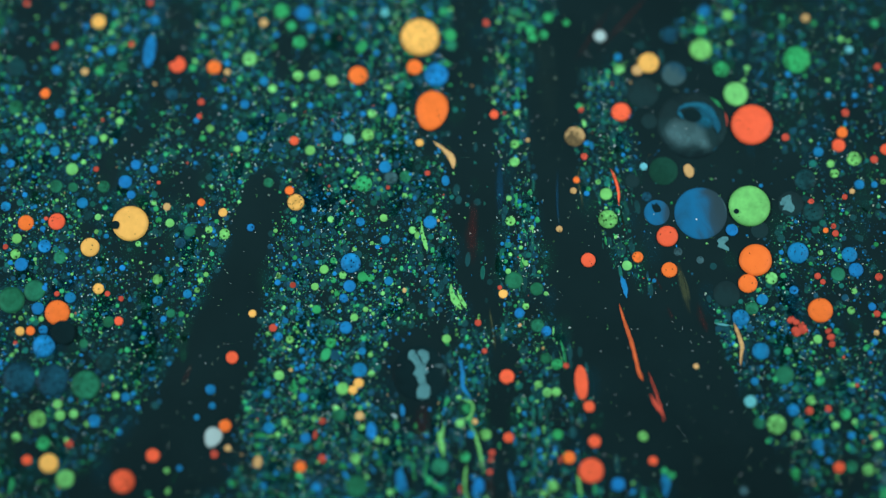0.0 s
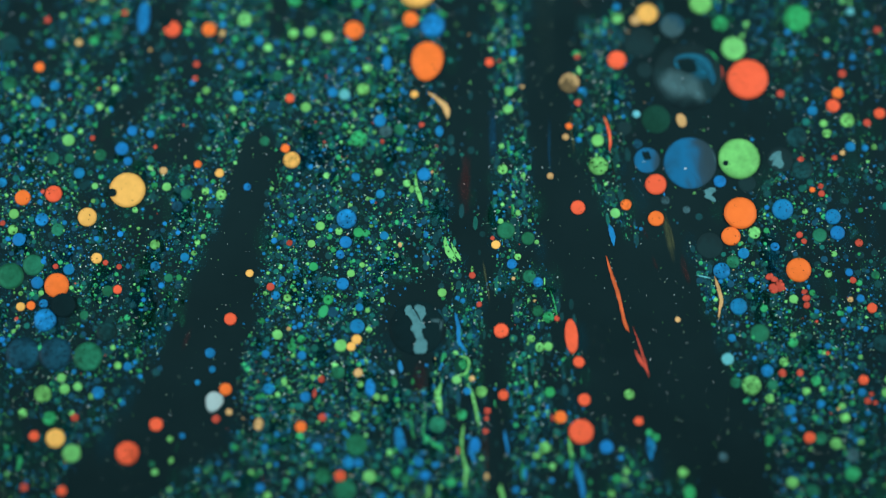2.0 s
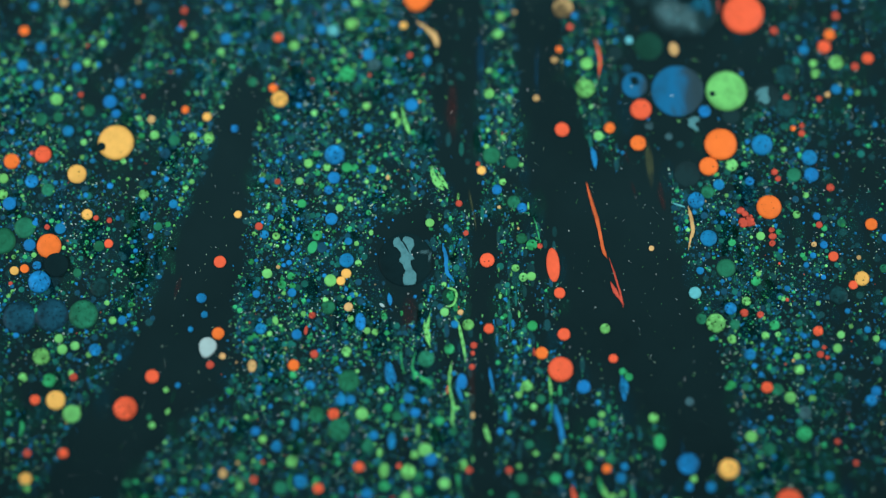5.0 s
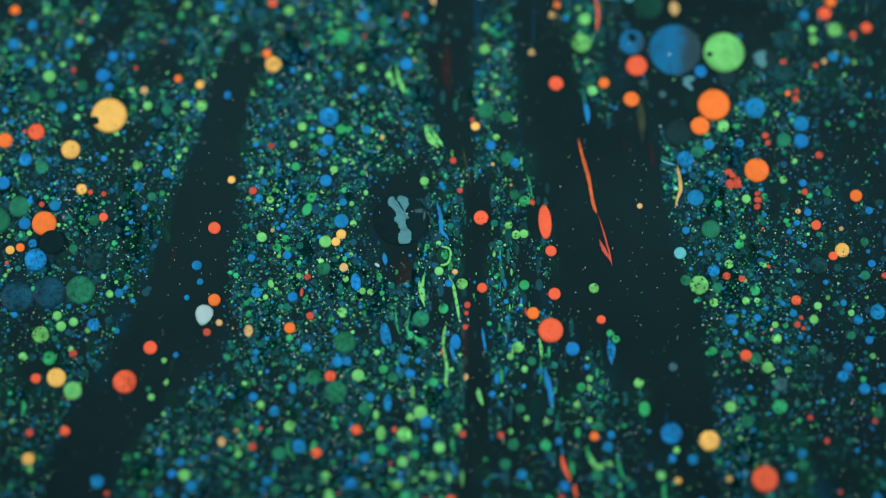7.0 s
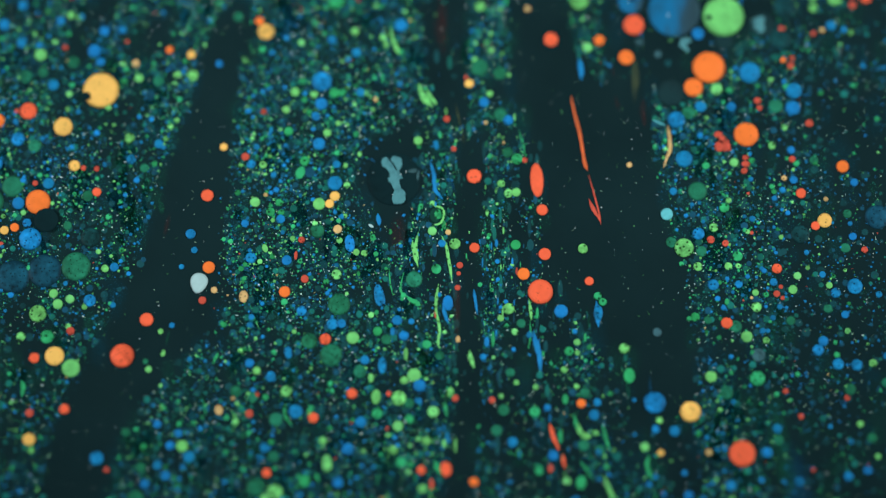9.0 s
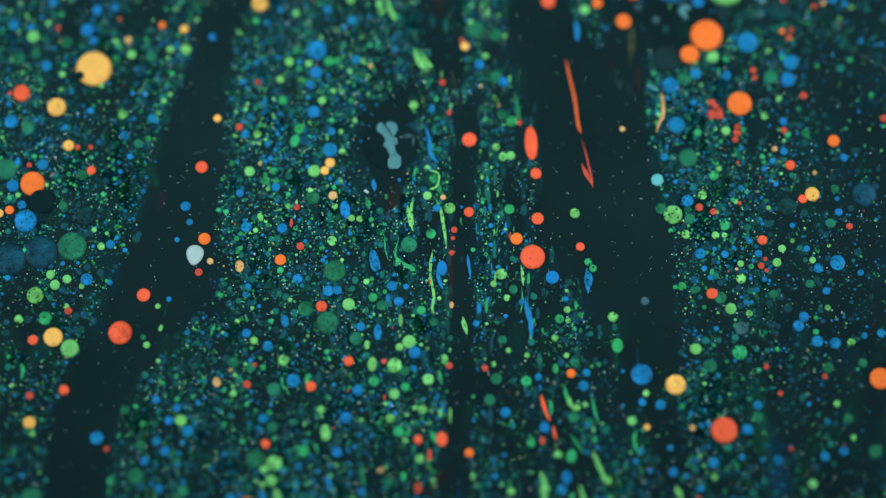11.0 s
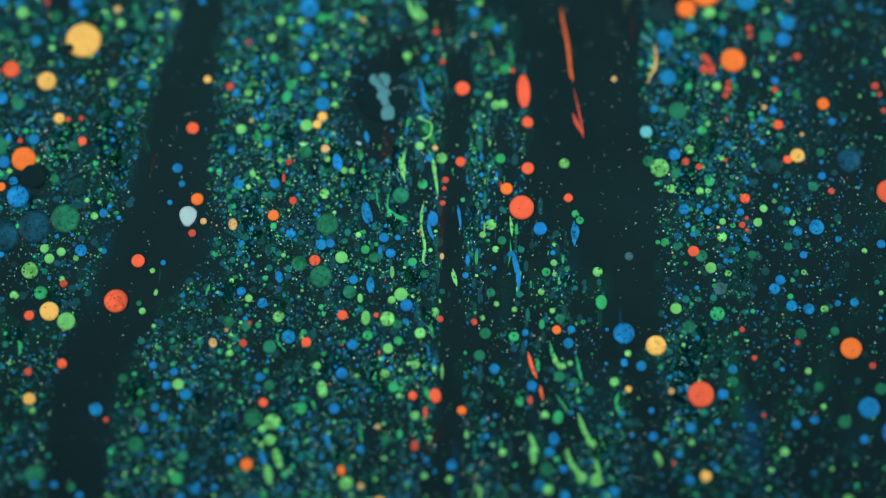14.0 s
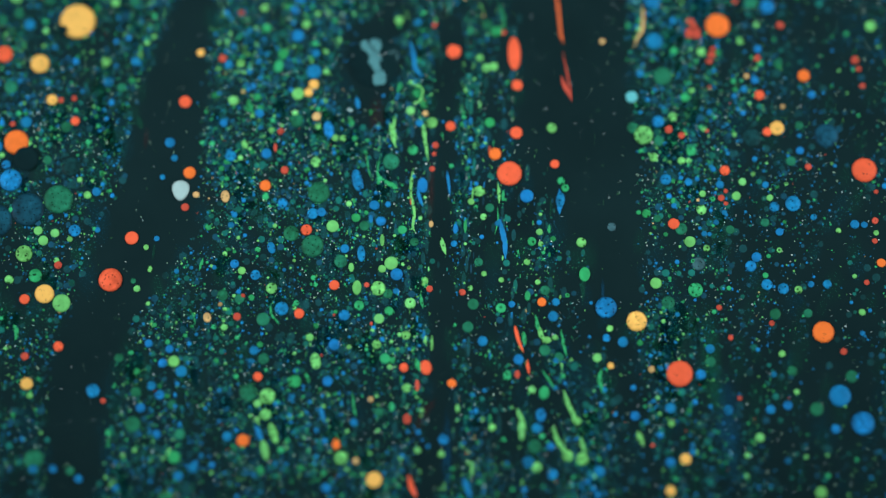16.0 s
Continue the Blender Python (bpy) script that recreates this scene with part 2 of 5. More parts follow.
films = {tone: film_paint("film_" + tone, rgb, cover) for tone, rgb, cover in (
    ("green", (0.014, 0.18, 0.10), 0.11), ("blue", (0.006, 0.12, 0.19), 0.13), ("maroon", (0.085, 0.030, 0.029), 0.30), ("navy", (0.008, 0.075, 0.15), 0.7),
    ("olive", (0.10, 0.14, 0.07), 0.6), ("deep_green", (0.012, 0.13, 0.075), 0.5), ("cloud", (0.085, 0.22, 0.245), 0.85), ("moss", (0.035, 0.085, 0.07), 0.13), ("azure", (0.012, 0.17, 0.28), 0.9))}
speck_paint = material("dark_speck", (0.012, 0.016, 0.014), 0.4, 0.2, 0.1)
oil_paint = material("dark_oil", (0.0066, 0.0225, 0.0255), 0.5, 0.02, 0.5, spread=0.0, grain=260)
tray_paint = material("black_tray", (0.02, 0.022, 0.023), 0.4, 0.3, 0.2)


# ---- tray and oil ----
def mesh_object(name, verts, faces, mats, parent=None, indices=None, thickness=None):
    me = bpy.data.meshes.new(name)
    me.from_pydata(verts, [], faces)
    for m in mats:
        me.materials.append(m)
    me.polygons.foreach_set("use_smooth", [True] * len(faces))
    if indices is not None:
        me.polygons.foreach_set("material_index", indices)
    if thickness is not None:
        me.attributes.new("thickness", "FLOAT", "POINT").data.foreach_set("value", thickness)
    ob = new(name, me)
    ob.parent = parent
    return ob


def ring(r, z, n):
    return [(r * math.cos(2 * math.pi * i / n), r * math.sin(2 * math.pi * i / n), z) for i in range(n)]


def lathe(profile, n, closed):
    verts = [v for r, z in profile for v in ring(r, z, n)]
    faces = [(k * n + i, k * n + (i + 1) % n, (k + 1) * n + (i + 1) % n, (k + 1) * n + i) for k in range(len(profile) - 1) for i in range(n)]
    if closed:
        faces.append(tuple(range((len(profile) - 1) * n, len(profile) * n)))
    return verts, faces


v, f = lathe([(0.100, 0.0), (0.05, 0.0)], 96, True)
oil = tagged(mesh_object("oil", v, f, [oil_paint]), "sheet of dark teal oil filling a shallow tray", "liquid", kind="structure")
v, f = lathe([(0.03, -0.006), (0.104, -0.006), (0.104, 0.008), (0.1005, 0.008), (0.1005, -0.0055), (0.03, -0.0055)], 96, False)
tray = tagged(mesh_object("tray", v, f, [tray_paint]), "plain black round tray holding the oil", "tray", kind="structure")

# ---- paint drops ----
DOME = ((1.0, -0.06), (0.985, 0.05), (0.93, 0.13), (0.80, 0.21), (0.58, 0.275), (0.30, 0.31))
heroes = []


def dome(rx, ry, angle, high, wobble, seed, n=40, taper=0.0):
    """A flat-domed drop lying in the oil, in metres, with a slightly uneven rim."""
    rim = random.Random(seed)
    waves = [(k, rim.uniform(-1, 1) * wobble / k, rim.uniform(0, 6.3)) for k in (2, 3, 5, 7)]
    ca, sa, verts = math.cos(angle), math.sin(angle), []
    for r, z in DOME:
        for i in range(n):
            a = 2 * math.pi * i / n
            g = r * (1 + sum(w * math.sin(k * a + p) for k, w, p in waves))
            x, y = rx * g * math.cos(a) * (1 + taper * g * math.sin(a)), ry * g * math.sin(a)
            verts.append(((x * ca - y * sa) * MM, (x * sa + y * ca) * MM, z * high * min(rx, ry) * MM))
    faces = [(k * n + i, k * n + (i + 1) % n, (k + 1) * n + (i + 1) % n, (k + 1) * n + i) for k in range(len(DOME) - 1) for i in range(n)]
    faces.append(tuple(range((len(DOME) - 1) * n, len(DOME) * n)))
    return verts, faces


def speck(parent, x, y, r, z):
    v, f = dome(r, r * 0.9, 0.3, 0.8, 0.1, x, 12)
    ob = tagged(mesh_object("speck", v, f, [speck_paint], parent), "dark pore in the paint")
    ob.location = (x * MM, y * MM, z * MM)


def drop(tone, x, y, r, ry=None, angle=0, mat=None, z=None, high=None, label=None, wobble=None, taper=0.0):
    seed = round(x * 613 + y * 911)
    sunk = tone in SUNK
    ry = ry or r
    chance = random.Random(seed + 5)
    if mat is None:
        rough = chance.random() < {"lime": 0.5, "green": 0.7, "tan": 0.8, "deep_green": 0.6, "blue": 0.4, "brick": 0.5, "murk": 0.8, "deep_blue": 0.8, "slate": 0.9}.get(tone, 0.15)
        mat = (speckled if rough else paint)[tone]
    v, f = dome(r, ry, math.radians(-angle), high or (0.35 if sunk else 0.62), wobble or (0.05 if r < 0.35 else 0.02), seed, 28 if r < 0.3 else 44, taper)
    ob = mesh_object(("clear" if tone == "dark" else tone) + "_paint_drop", v, f, [mat])
    shape = "long oval" if max(r, ry) > 1.5 * min(r, ry) else "round"
    size = "large" if r > 0.6 else "small" if r < 0.26 else "medium"
    where = "sunk in dark oil" if sunk else "floating on dark oil"
    tagged(ob, label or f"{size} {WORDS[tone]} {shape} paint drop {where}", "paint drop", f"{WORDS[tone]} paint drops")
    if not sunk:
        heroes.append((x, y, max(r, ry)))
        if r > 0.4 and tone != "white":
            for _ in range(chance.randint(3, 9)):
                a, d = chance.uniform(0, 6.28), r * chance.uniform(0.25, 0.9)
                speck(ob, d * math.cos(a), d * math.sin(a) * ry / r, 0.018 + 0.03 * chance.random() ** 2, np.interp(d / r, [c[0] for c in DOME[::-1]], [c[1] for c in DOME[::-1]]) * 0.62 * min(r, ry) - 0.004)
    return afloat(ob, x, y, (0.015 if sunk else 0.03 + 0.05 * r) if z is None else z)


drop("yellow", -21.92, 19.52, 0.415)
drop("orange", -24.70, 14.50, 0.287)
drop("orange", -14.61, 18.85, 0.415)
drop("tan", -13.83, 18.76, 0.191)
drop("brick", -24.50, 17.37, 0.191)
drop("tan", -22.42, 16.41, 0.223)
drop("brick", -26.76, 19.32, 0.191)
drop("brick", -18.74, 21.58, 0.191)
drop("tan", -11.61, 22.18, 0.255)
drop("lime", -12.46, 19.84, 0.415)
drop("green", -10.49, 23.08, 0.447)
drop("green", -13.92, 21.74, 0.287)
drop("green", -9.90, 22.33, 0.287)
drop("blue", -18.57, 18.75, 0.351, 0.989, -3)
drop("blue", -18.38, 20.64, 0.255)
drop("blue", -20.93, 18.11, 0.287)
drop("blue", -24.19, 16.02, 0.255)
drop("deep_green", -20.17, 17.39, 0.319)
drop("green", -21.52, 16.71, 0.255)
drop("lime", -11.13, 18.34, 0.255)
drop("blue", -11.63, 18.69, 0.255)
drop("blue", -12.78, 17.05, 0.255)
drop("deep_blue", -17.10, 16.63, 0.383)
drop("deep_green", -26.47, 13.25, 0.447)
drop("murk", -26.80, 15.54, 0.574)
drop("green", -15.90, 18.49, 0.223)
drop("brick", -15.35, 16.59, 0.191)
drop("brick", -15.43, 15.72, 0.159)
drop("blue", -23.66, 13.58, 0.287)
drop("blue", -24.71, 12.43, 0.319)
drop("blue", -21.52, 12.56, 0.255)
drop("blue", -23.74, 11.30, 0.287)
drop("blue", -26.89, 10.64, 0.223)
drop("blue", -26.39, 9.94, 0.255)
drop("lime", -22.65, 10.55, 0.351)
drop("brick", -21.26, 10.95, 0.159)
drop("blue", -19.01, 11.86, 0.287)
drop("blue", -17.97, 11.90, 0.223)
drop("blue", -19.57, 10.68, 0.383)
drop("blue", -19.21, 10.02, 0.255)
drop("deep_green", -20.78, 10.05, 0.351)
drop("blue", -21.94, 8.74, 0.319)
drop("yellow", -19.19, 8.32, 1.021)
drop("orange", -25.14, 6.70, 0.447)
drop("red", -23.35, 7.24, 0.478)
drop("yellow", -21.37, 6.27, 0.542)
drop("tan", -17.19, 9.88, 0.223)
drop("yellow", -14.03, 10.32, 0.255)
drop("orange", -15.26, 10.63, 0.223)
drop("lime", -13.92, 9.08, 0.319)
drop("lime", -14.81, 9.14, 0.223)
drop("blue", -12.45, 9.76, 0.223)
drop("lime", -17.00, 8.97, 0.255)
drop("lime", -21.02, 8.17, 0.191)
drop("deep_green", -15.88, 8.77, 0.319)
drop("deep_blue", -16.40, 7.97, 0.319)
drop("deep_blue", -14.51, 8.45, 0.287)
drop("blue", -23.94, 5.62, 0.383)
drop("lime", -25.59, 5.67, 0.287)
drop("brick", -26.22, 5.04, 0.159)
drop("deep_green", -11.43, 12.60, 0.287)
drop("orange", -10.23, 12.34, 0.255)
drop("yellow", -9.87, 11.70, 0.478)
drop("red", -9.91, 15.39, 0.255)
drop("brick", -17.68, 11.18, 0.112)
drop("blue", -26.43, 7.39, 0.287)
drop("lime", -20.07, 14.15, 0.223)
drop("lime", -14.79, 15.13, 0.223)
drop("blue", -12.91, 15.08, 0.319)
drop("deep_blue", -10.94, 14.83, 0.319)
drop("deep_green", -10.59, 16.67, 0.319)
drop("lime", -13.23, 14.26, 0.191)
drop("lime", -20.93, 12.90, 0.223)
drop("deep_green", -22.53, 9.51, 0.287)
drop("deep_green", -23.53, 9.30, 0.383)
drop("red", -16.83, 18.44, 0.478)
# the next three tiny white drops are glints given as white colour
drop("white", -4.84, 15.41, 0.064)
drop("white", -5.12, 14.98, 0.064)
drop("white", -4.69, 15.24, 0.048)
drop("yellow", -1.87, 22.92, 1.116)
drop("orange", -2.43, 21.13, 0.447)
drop("blue", -1.11, 20.87, 0.702)
drop("orange", -1.66, 18.70, 0.925, 1.180, 8, taper=0.14)
drop("orange", -5.97, 20.08, 0.542)
drop("cyan", -6.71, 16.06, 0.319)
drop("blue", -7.40, 16.10, 0.287)
drop("lime", -5.61, 16.53, 0.351)
drop("lime", -5.28, 17.87, 0.255)
drop("blue", -4.08, 18.32, 0.255, 0.447, 0)
drop("blue", -4.21, 19.13, 0.191)
drop("yellow", -2.58, 16.65, 0.223)
drop("lime", -9.00, 14.97, 0.287)
drop("lime", -7.56, 19.48, 0.319)
drop("lime", -8.60, 19.64, 0.319)
drop("lime", -9.59, 19.40, 0.287)
drop("green", -9.43, 21.44, 0.383)
drop("blue", -9.15, 23.24, 0.447)
drop("blue", -8.68, 22.46, 0.287)
drop("cyan", -3.99, 24.08, 0.255)
drop("green", -5.65, 21.82, 0.255, 0.415, 30)
drop("green", 0.11, 23.26, 0.351)
drop("deep_green", 0.12, 22.69, 0.319)
drop("green", -0.11, 24.56, 0.255)
drop("brick", 2.59, 24.14, 0.191)
drop("green", -5.97, 13.50, 0.478)
drop("slate", -4.40, 14.20, 0.383)
drop("deep_green", -3.56, 14.44, 0.351)
drop("blue", -4.71, 14.76, 0.351)
drop("blue", -1.27, 14.65, 0.223, 0.319, -10)
drop("brick", -2.28, 14.89, 0.159)
drop("blue", -2.27, 11.95, 0.383)
drop("blue", -6.19, 11.19, 0.255)
drop("lime", -7.87, 11.04, 0.191)
drop("lime", -4.88, 11.67, 0.223)
drop("lime", -3.26, 11.27, 0.223)
drop("lime", 2.23, 12.90, 0.287)
drop("red", 2.17, 19.01, 0.255)
drop("lime", 3.13, 17.44, 0.255)
drop("lime", 2.93, 16.42, 0.287)
drop("lime", 3.63, 19.23, 0.191)
drop("green", 5.41, 23.83, 0.287)
drop("green", 5.47, 23.42, 0.255)
drop("green", 6.66, 24.54, 0.287)
drop("green", 6.20, 23.58, 0.255)
drop("green", 7.79, 24.21, 0.191)
drop("brick", 7.64, 19.43, 0.159)
drop("brick", 7.20, 16.87, 0.191)
drop("orange", 6.44, 15.57, 0.191)
drop("tan", 6.13, 14.96, 0.191)
drop("tan", 4.94, 12.71, 0.191)
drop("blue", -4.79, 10.40, 0.255)
drop("lime", 2.29, 14.25, 0.159)
drop("blue", 3.71, 19.64, 0.191)
drop("white", 9.75, 23.38, 0.351)
drop("lime", 15.59, 21.96, 0.638)
drop("green", 15.87, 23.08, 0.351)
drop("green", 16.50, 20.66, 0.447)
drop("yellow", 12.36, 21.63, 0.606)
drop("tan", 11.60, 21.31, 0.319)
drop("lime", 10.51, 21.48, 0.319)
drop("blue", 10.60, 22.14, 0.223)
drop("deep_blue", 14.00, 23.04, 0.478)
drop("blue", 16.29, 24.12, 0.351)
drop("lime", 17.60, 23.69, 0.319)
drop("green", 20.80, 20.42, 0.797)
drop("red", 10.04, 19.13, 0.542)
drop("lime", 16.95, 19.12, 0.702)
drop("red", 17.35, 17.21, 1.180)
drop("brick", 18.97, 16.10, 0.223)
drop("cyan", 10.58, 16.02, 0.223)
drop("tan", 13.10, 15.38, 0.287, 0.415, -5)
drop("deep_blue", 10.30, 14.35, 0.287)
drop("lime", 15.82, 12.72, 1.180)
drop("red", 10.88, 11.95, 0.606)
drop("blue", 14.46, 11.62, 0.351)
drop("lime", 7.80, 13.28, 0.542)
drop("lime", 8.00, 14.72, 0.351)
drop("orange", 15.15, 9.62, 0.925)
drop("orange", 14.35, 8.38, 0.542)
drop("blue", 17.45, 9.39, 0.606)
drop("orange", 10.54, 9.98, 0.447)
drop("orange", 9.01, 10.94, 0.319)
drop("lime", 8.35, 10.48, 0.287)
drop("red", 6.31, 10.88, 0.415)
drop("lime", 15.63, 8.36, 0.351)
drop("blue", 13.47, 6.42, 0.478)
drop("orange", 17.43, 5.69, 0.702)
drop("orange", 22.03, 15.64, 0.319)
drop("red", 21.63, 14.93, 0.383)
drop("brick", 23.19, 13.58, 0.223)
drop("lime", 22.17, 13.92, 0.415)
drop("brick", 22.52, 16.75, 0.223)
drop("brick", 24.94, 19.04, 0.191)
drop("cyan", 23.74, 20.40, 0.223)
drop("green", 25.49, 21.62, 0.255)
drop("tan", 21.90, 22.76, 0.255)
drop("blue", 20.45, 14.83, 0.287)
drop("murk", 19.25, 13.41, 0.638)
drop("murk", 19.09, 11.52, 0.638)
drop("blue", 21.96, 12.32, 0.287)
drop("blue", 22.71, 12.08, 0.191)
drop("lime", 20.88, 13.97, 0.223)
drop("lime", 20.91, 13.36, 0.255)
drop("brick", 19.15, 12.07, 0.191)
drop("brick", 20.97, 11.83, 0.159)
drop("brick", 19.81, 10.32, 0.159)
drop("brick", 19.75, 9.87, 0.191)
drop("tan", 21.46, 12.04, 0.159)
drop("blue", 19.99, 8.38, 0.447)
drop("blue", 19.98, 7.37, 0.415)
drop("deep_green", 19.02, 7.47, 0.415)
drop("brick", 17.97, 7.73, 0.191)
drop("brick", 18.11, 7.31, 0.159)
drop("blue", 16.52, 7.33, 0.255)
drop("blue", 14.80, 7.26, 0.319)
drop("deep_green", 14.16, 6.88, 0.383)
drop("brick", 20.94, 6.49, 0.223)
drop("blue", 19.98, 4.87, 0.223)
drop("lime", 18.90, 5.09, 0.223)
drop("lime", 16.80, 4.02, 0.255)
drop("green", 16.31, 1.35, 0.287)
drop("blue", 13.97, 4.13, 0.478)
drop("deep_green", 14.77, 2.27, 0.542)
drop("cyan", 13.01, 0.89, 0.351)
drop("lime", 13.99, -1.02, 0.542)
drop("deep_green", 13.26, -0.71, 0.319)
drop("blue", 14.83, -0.19, 0.351)
drop("brick", 15.54, -0.51, 0.223)
drop("brick", 16.38, -0.69, 0.191)
drop("lime", 15.70, 0.19, 0.255)
drop("lime", 14.78, -2.07, 0.255)
drop("red", 16.42, -5.17, 0.319)
drop("lime", 17.59, -5.89, 0.319)
drop("lime", 16.55, -1.99, 0.223)
drop("blue", 15.66, -3.07, 0.319)
drop("tan", 10.85, 3.70, 0.159)
drop("green", 15.21, 3.78, 0.223)
drop("slate", 11.24, 10.98, 0.255)
drop("slate", 12.29, 10.29, 0.223)
drop("orange", -22.81, 1.97, 0.702)
drop("yellow", -20.73, 3.99, 0.319)
drop("brick", -20.22, 3.84, 0.159)
drop("brick", -19.46, 3.77, 0.159)
drop("brick", -22.97, 3.05, 0.159)
drop("deep_green", -24.24, 2.90, 0.606)
drop("deep_green", -25.48, 2.05, 0.766)
drop("blue", -25.18, 4.23, 0.383)
drop("lime", -25.58, 4.74, 0.287)
drop("deep_green", -23.00, 5.20, 0.383)
drop("blue", -22.22, 3.02, 0.319)
drop("blue", -23.91, 1.92, 0.351)
drop("yellow", -24.69, 0.38, 0.255)
drop("orange", -24.12, 0.54, 0.255)
drop("blue", -23.24, -0.14, 0.638)
drop("red", -19.46, 2.43, 0.255)
drop("deep_green", -19.99, 2.23, 0.319)
drop("lime", -17.56, 5.48, 0.287)
drop("lime", -15.22, 6.09, 0.159)
drop("blue", -15.89, 5.08, 0.255)
drop("blue", -17.48, 4.23, 0.287)
drop("deep_green", -16.73, 3.71, 0.255)
drop("deep_blue", -24.21, -2.29, 0.957)
drop("deep_blue", -22.43, -1.97, 0.957)
drop("deep_green", -20.67, -1.78, 0.829)
drop("lime", -22.80, -4.41, 0.478)
drop("lime", -21.68, -3.90, 0.287)
drop("lime", -21.00, -3.63, 0.255)
drop("blue", -19.88, -3.75, 0.351)
drop("lime", -23.73, -5.69, 0.255)
drop("green", -22.27, -5.74, 0.383)
drop("brick", -20.95, -5.43, 0.223)
drop("red", -22.97, -6.91, 0.287)
drop("yellow", -21.83, -6.83, 0.542)
drop("lime", -20.90, -7.54, 0.510)
drop("red", -18.01, -6.93, 0.670)
drop("red", -16.66, -4.95, 0.383)
drop("orange", -13.15, -2.12, 0.351)
drop("white", -13.72, -3.00, 0.480, 0.590, 12, taper=0.28)
drop("brick", -13.52, -3.97, 0.223)
drop("tan", -12.86, -3.41, 0.191)
drop("red", -13.19, 2.01, 0.351)
drop("blue", -14.16, -0.17, 0.287)
drop("tan", -11.21, -3.83, 0.255, 0.351, 0)
drop("lime", -19.02, -1.96, 0.223)
drop("lime", -21.92, -3.29, 0.255)
drop("lime", -19.39, -0.98, 0.159)
drop("yellow", -12.23, 4.82, 0.223)
drop("brick", -11.03, 4.23, 0.223)
drop("lime", -10.05, 3.74, 0.223)
drop("lime", -10.52, 1.56, 0.287)
drop("blue", -10.72, 3.79, 0.255)
drop("blue", -6.73, 8.69, 0.574)
drop("blue", -6.78, 7.35, 0.351)
drop("lime", -8.24, 8.08, 0.255)
drop("lime", -7.17, 7.92, 0.223)
drop("green", -6.05, 8.00, 0.287)
drop("green", -5.60, 8.01, 0.223)
drop("blue", -4.58, 8.01, 0.255)
drop("lime", -8.74, 7.01, 0.223)
drop("blue", -6.92, 4.95, 0.351)
drop("lime", -6.46, 5.61, 0.223)
drop("blue", -7.09, 6.61, 0.255)
drop("lime", -5.83, 6.17, 0.159)
drop("green", -8.61, 5.72, 0.255)
drop("green", -7.72, 3.94, 0.287)
drop("green", -7.98, 3.25, 0.255, 0.383, 20)
drop("blue", -6.05, 2.62, 0.415)
drop("yellow", -6.06, 1.86, 0.287)
drop("yellow", -6.36, 1.42, 0.255)
drop("lime", -6.95, 1.41, 0.351)
drop("lime", -5.38, 2.51, 0.191)
drop("tan", -5.92, -0.06, 0.255)
drop("brick", -7.94, -0.66, 0.191)
drop("brick", -7.78, -2.90, 0.223)
drop("orange", -8.91, -3.61, 0.319)
drop("lime", -5.99, -2.66, 0.287)
drop("deep_green", -5.86, -4.35, 0.638)
drop("blue", -5.24, -0.89, 0.287, 0.510, -8)
drop("blue", -3.59, -3.85, 0.287, 0.638, -8)
drop("lime", -1.32, 5.08, 0.255)
drop("brick", 0.34, 6.31, 0.191)
drop("brick", 0.71, 4.57, 0.159)
drop("yellow", 1.65, 8.33, 0.255)
drop("brick", 1.47, 8.70, 0.128)
drop("red", 1.87, 3.00, 0.415)
drop("red", 1.86, -1.08, 0.287)
drop("brick", 1.01, -2.09, 0.191)
drop("lime", 0.73, -0.87, 0.319)
drop("lime", -0.56, -0.15, 0.255)
drop("green", -0.16, 0.81, 0.287)
drop("lime", 3.42, 2.58, 0.223)
drop("lime", 3.84, 2.03, 0.255)
drop("lime", 4.28, 2.09, 0.255)
drop("deep_green", 3.82, 4.36, 0.319)
drop("green", 4.36, 3.98, 0.319)
drop("brick", 4.80, 3.92, 0.159)
drop("red", 5.49, 2.78, 0.370, 0.990, -4, mat=paint["red"])
drop("red", 5.78, 1.09, 0.319)
drop("orange", 4.68, -2.55, 0.351)
drop("red", 5.65, -3.55, 0.702)
drop("red", 5.91, -1.42, 0.351)
drop("lime", 3.82, -4.52, 0.319)
drop("green", 4.23, -0.90, 0.287)
drop("blue", 0.33, -4.24, 0.287, 0.447, -5)
drop("deep_green", -1.60, -2.92, 0.478)
drop("lime", 2.83, 7.71, 0.191)
drop("blue", 2.50, 7.23, 0.287)
drop("deep_green", 3.43, 6.53, 0.383)
drop("deep_green", 2.23, 9.27, 0.510)
drop("deep_green", 3.42, 8.89, 0.383)
drop("blue", 3.88, 6.20, 0.287)
drop("red", 8.47, -2.95, 0.255)
drop("lime", 8.12, -1.11, 0.287)
drop("blue", 6.83, -4.65, 0.383)
drop("green", 8.95, -3.78, 0.223)
drop("green", 9.23, -4.12, 0.223)
drop("blue", 8.97, -4.74, 0.255, 0.447, 0)
# a slanting white glint, painted as a sliver of a drop
drop("white", -4.04, 0.13, 0.077, 0.175, -55)
drop("lime", -23.63, 1.37, 0.159)
drop("blue", -23.43, 0.78, 0.255)
drop("deep_green", -21.14, 0.57, 0.255)
drop("murk", -19.82, -0.15, 0.574)
drop("blue", -18.49, -1.90, 0.255)
drop("blue", -13.96, -1.10, 0.191)
drop("blue", -14.69, -2.03, 0.159)
drop("deep_green", -6.32, -7.20, 0.638)
drop("deep_green", -7.53, -6.41, 0.447)
drop("lime", -5.09, -6.24, 0.351)
drop("blue", -2.19, -6.11, 0.287)
drop("blue", -2.57, -5.25, 0.287)
drop("red", -6.64, -6.31, 0.319)
drop("blue", -5.72, -5.44, 0.255)
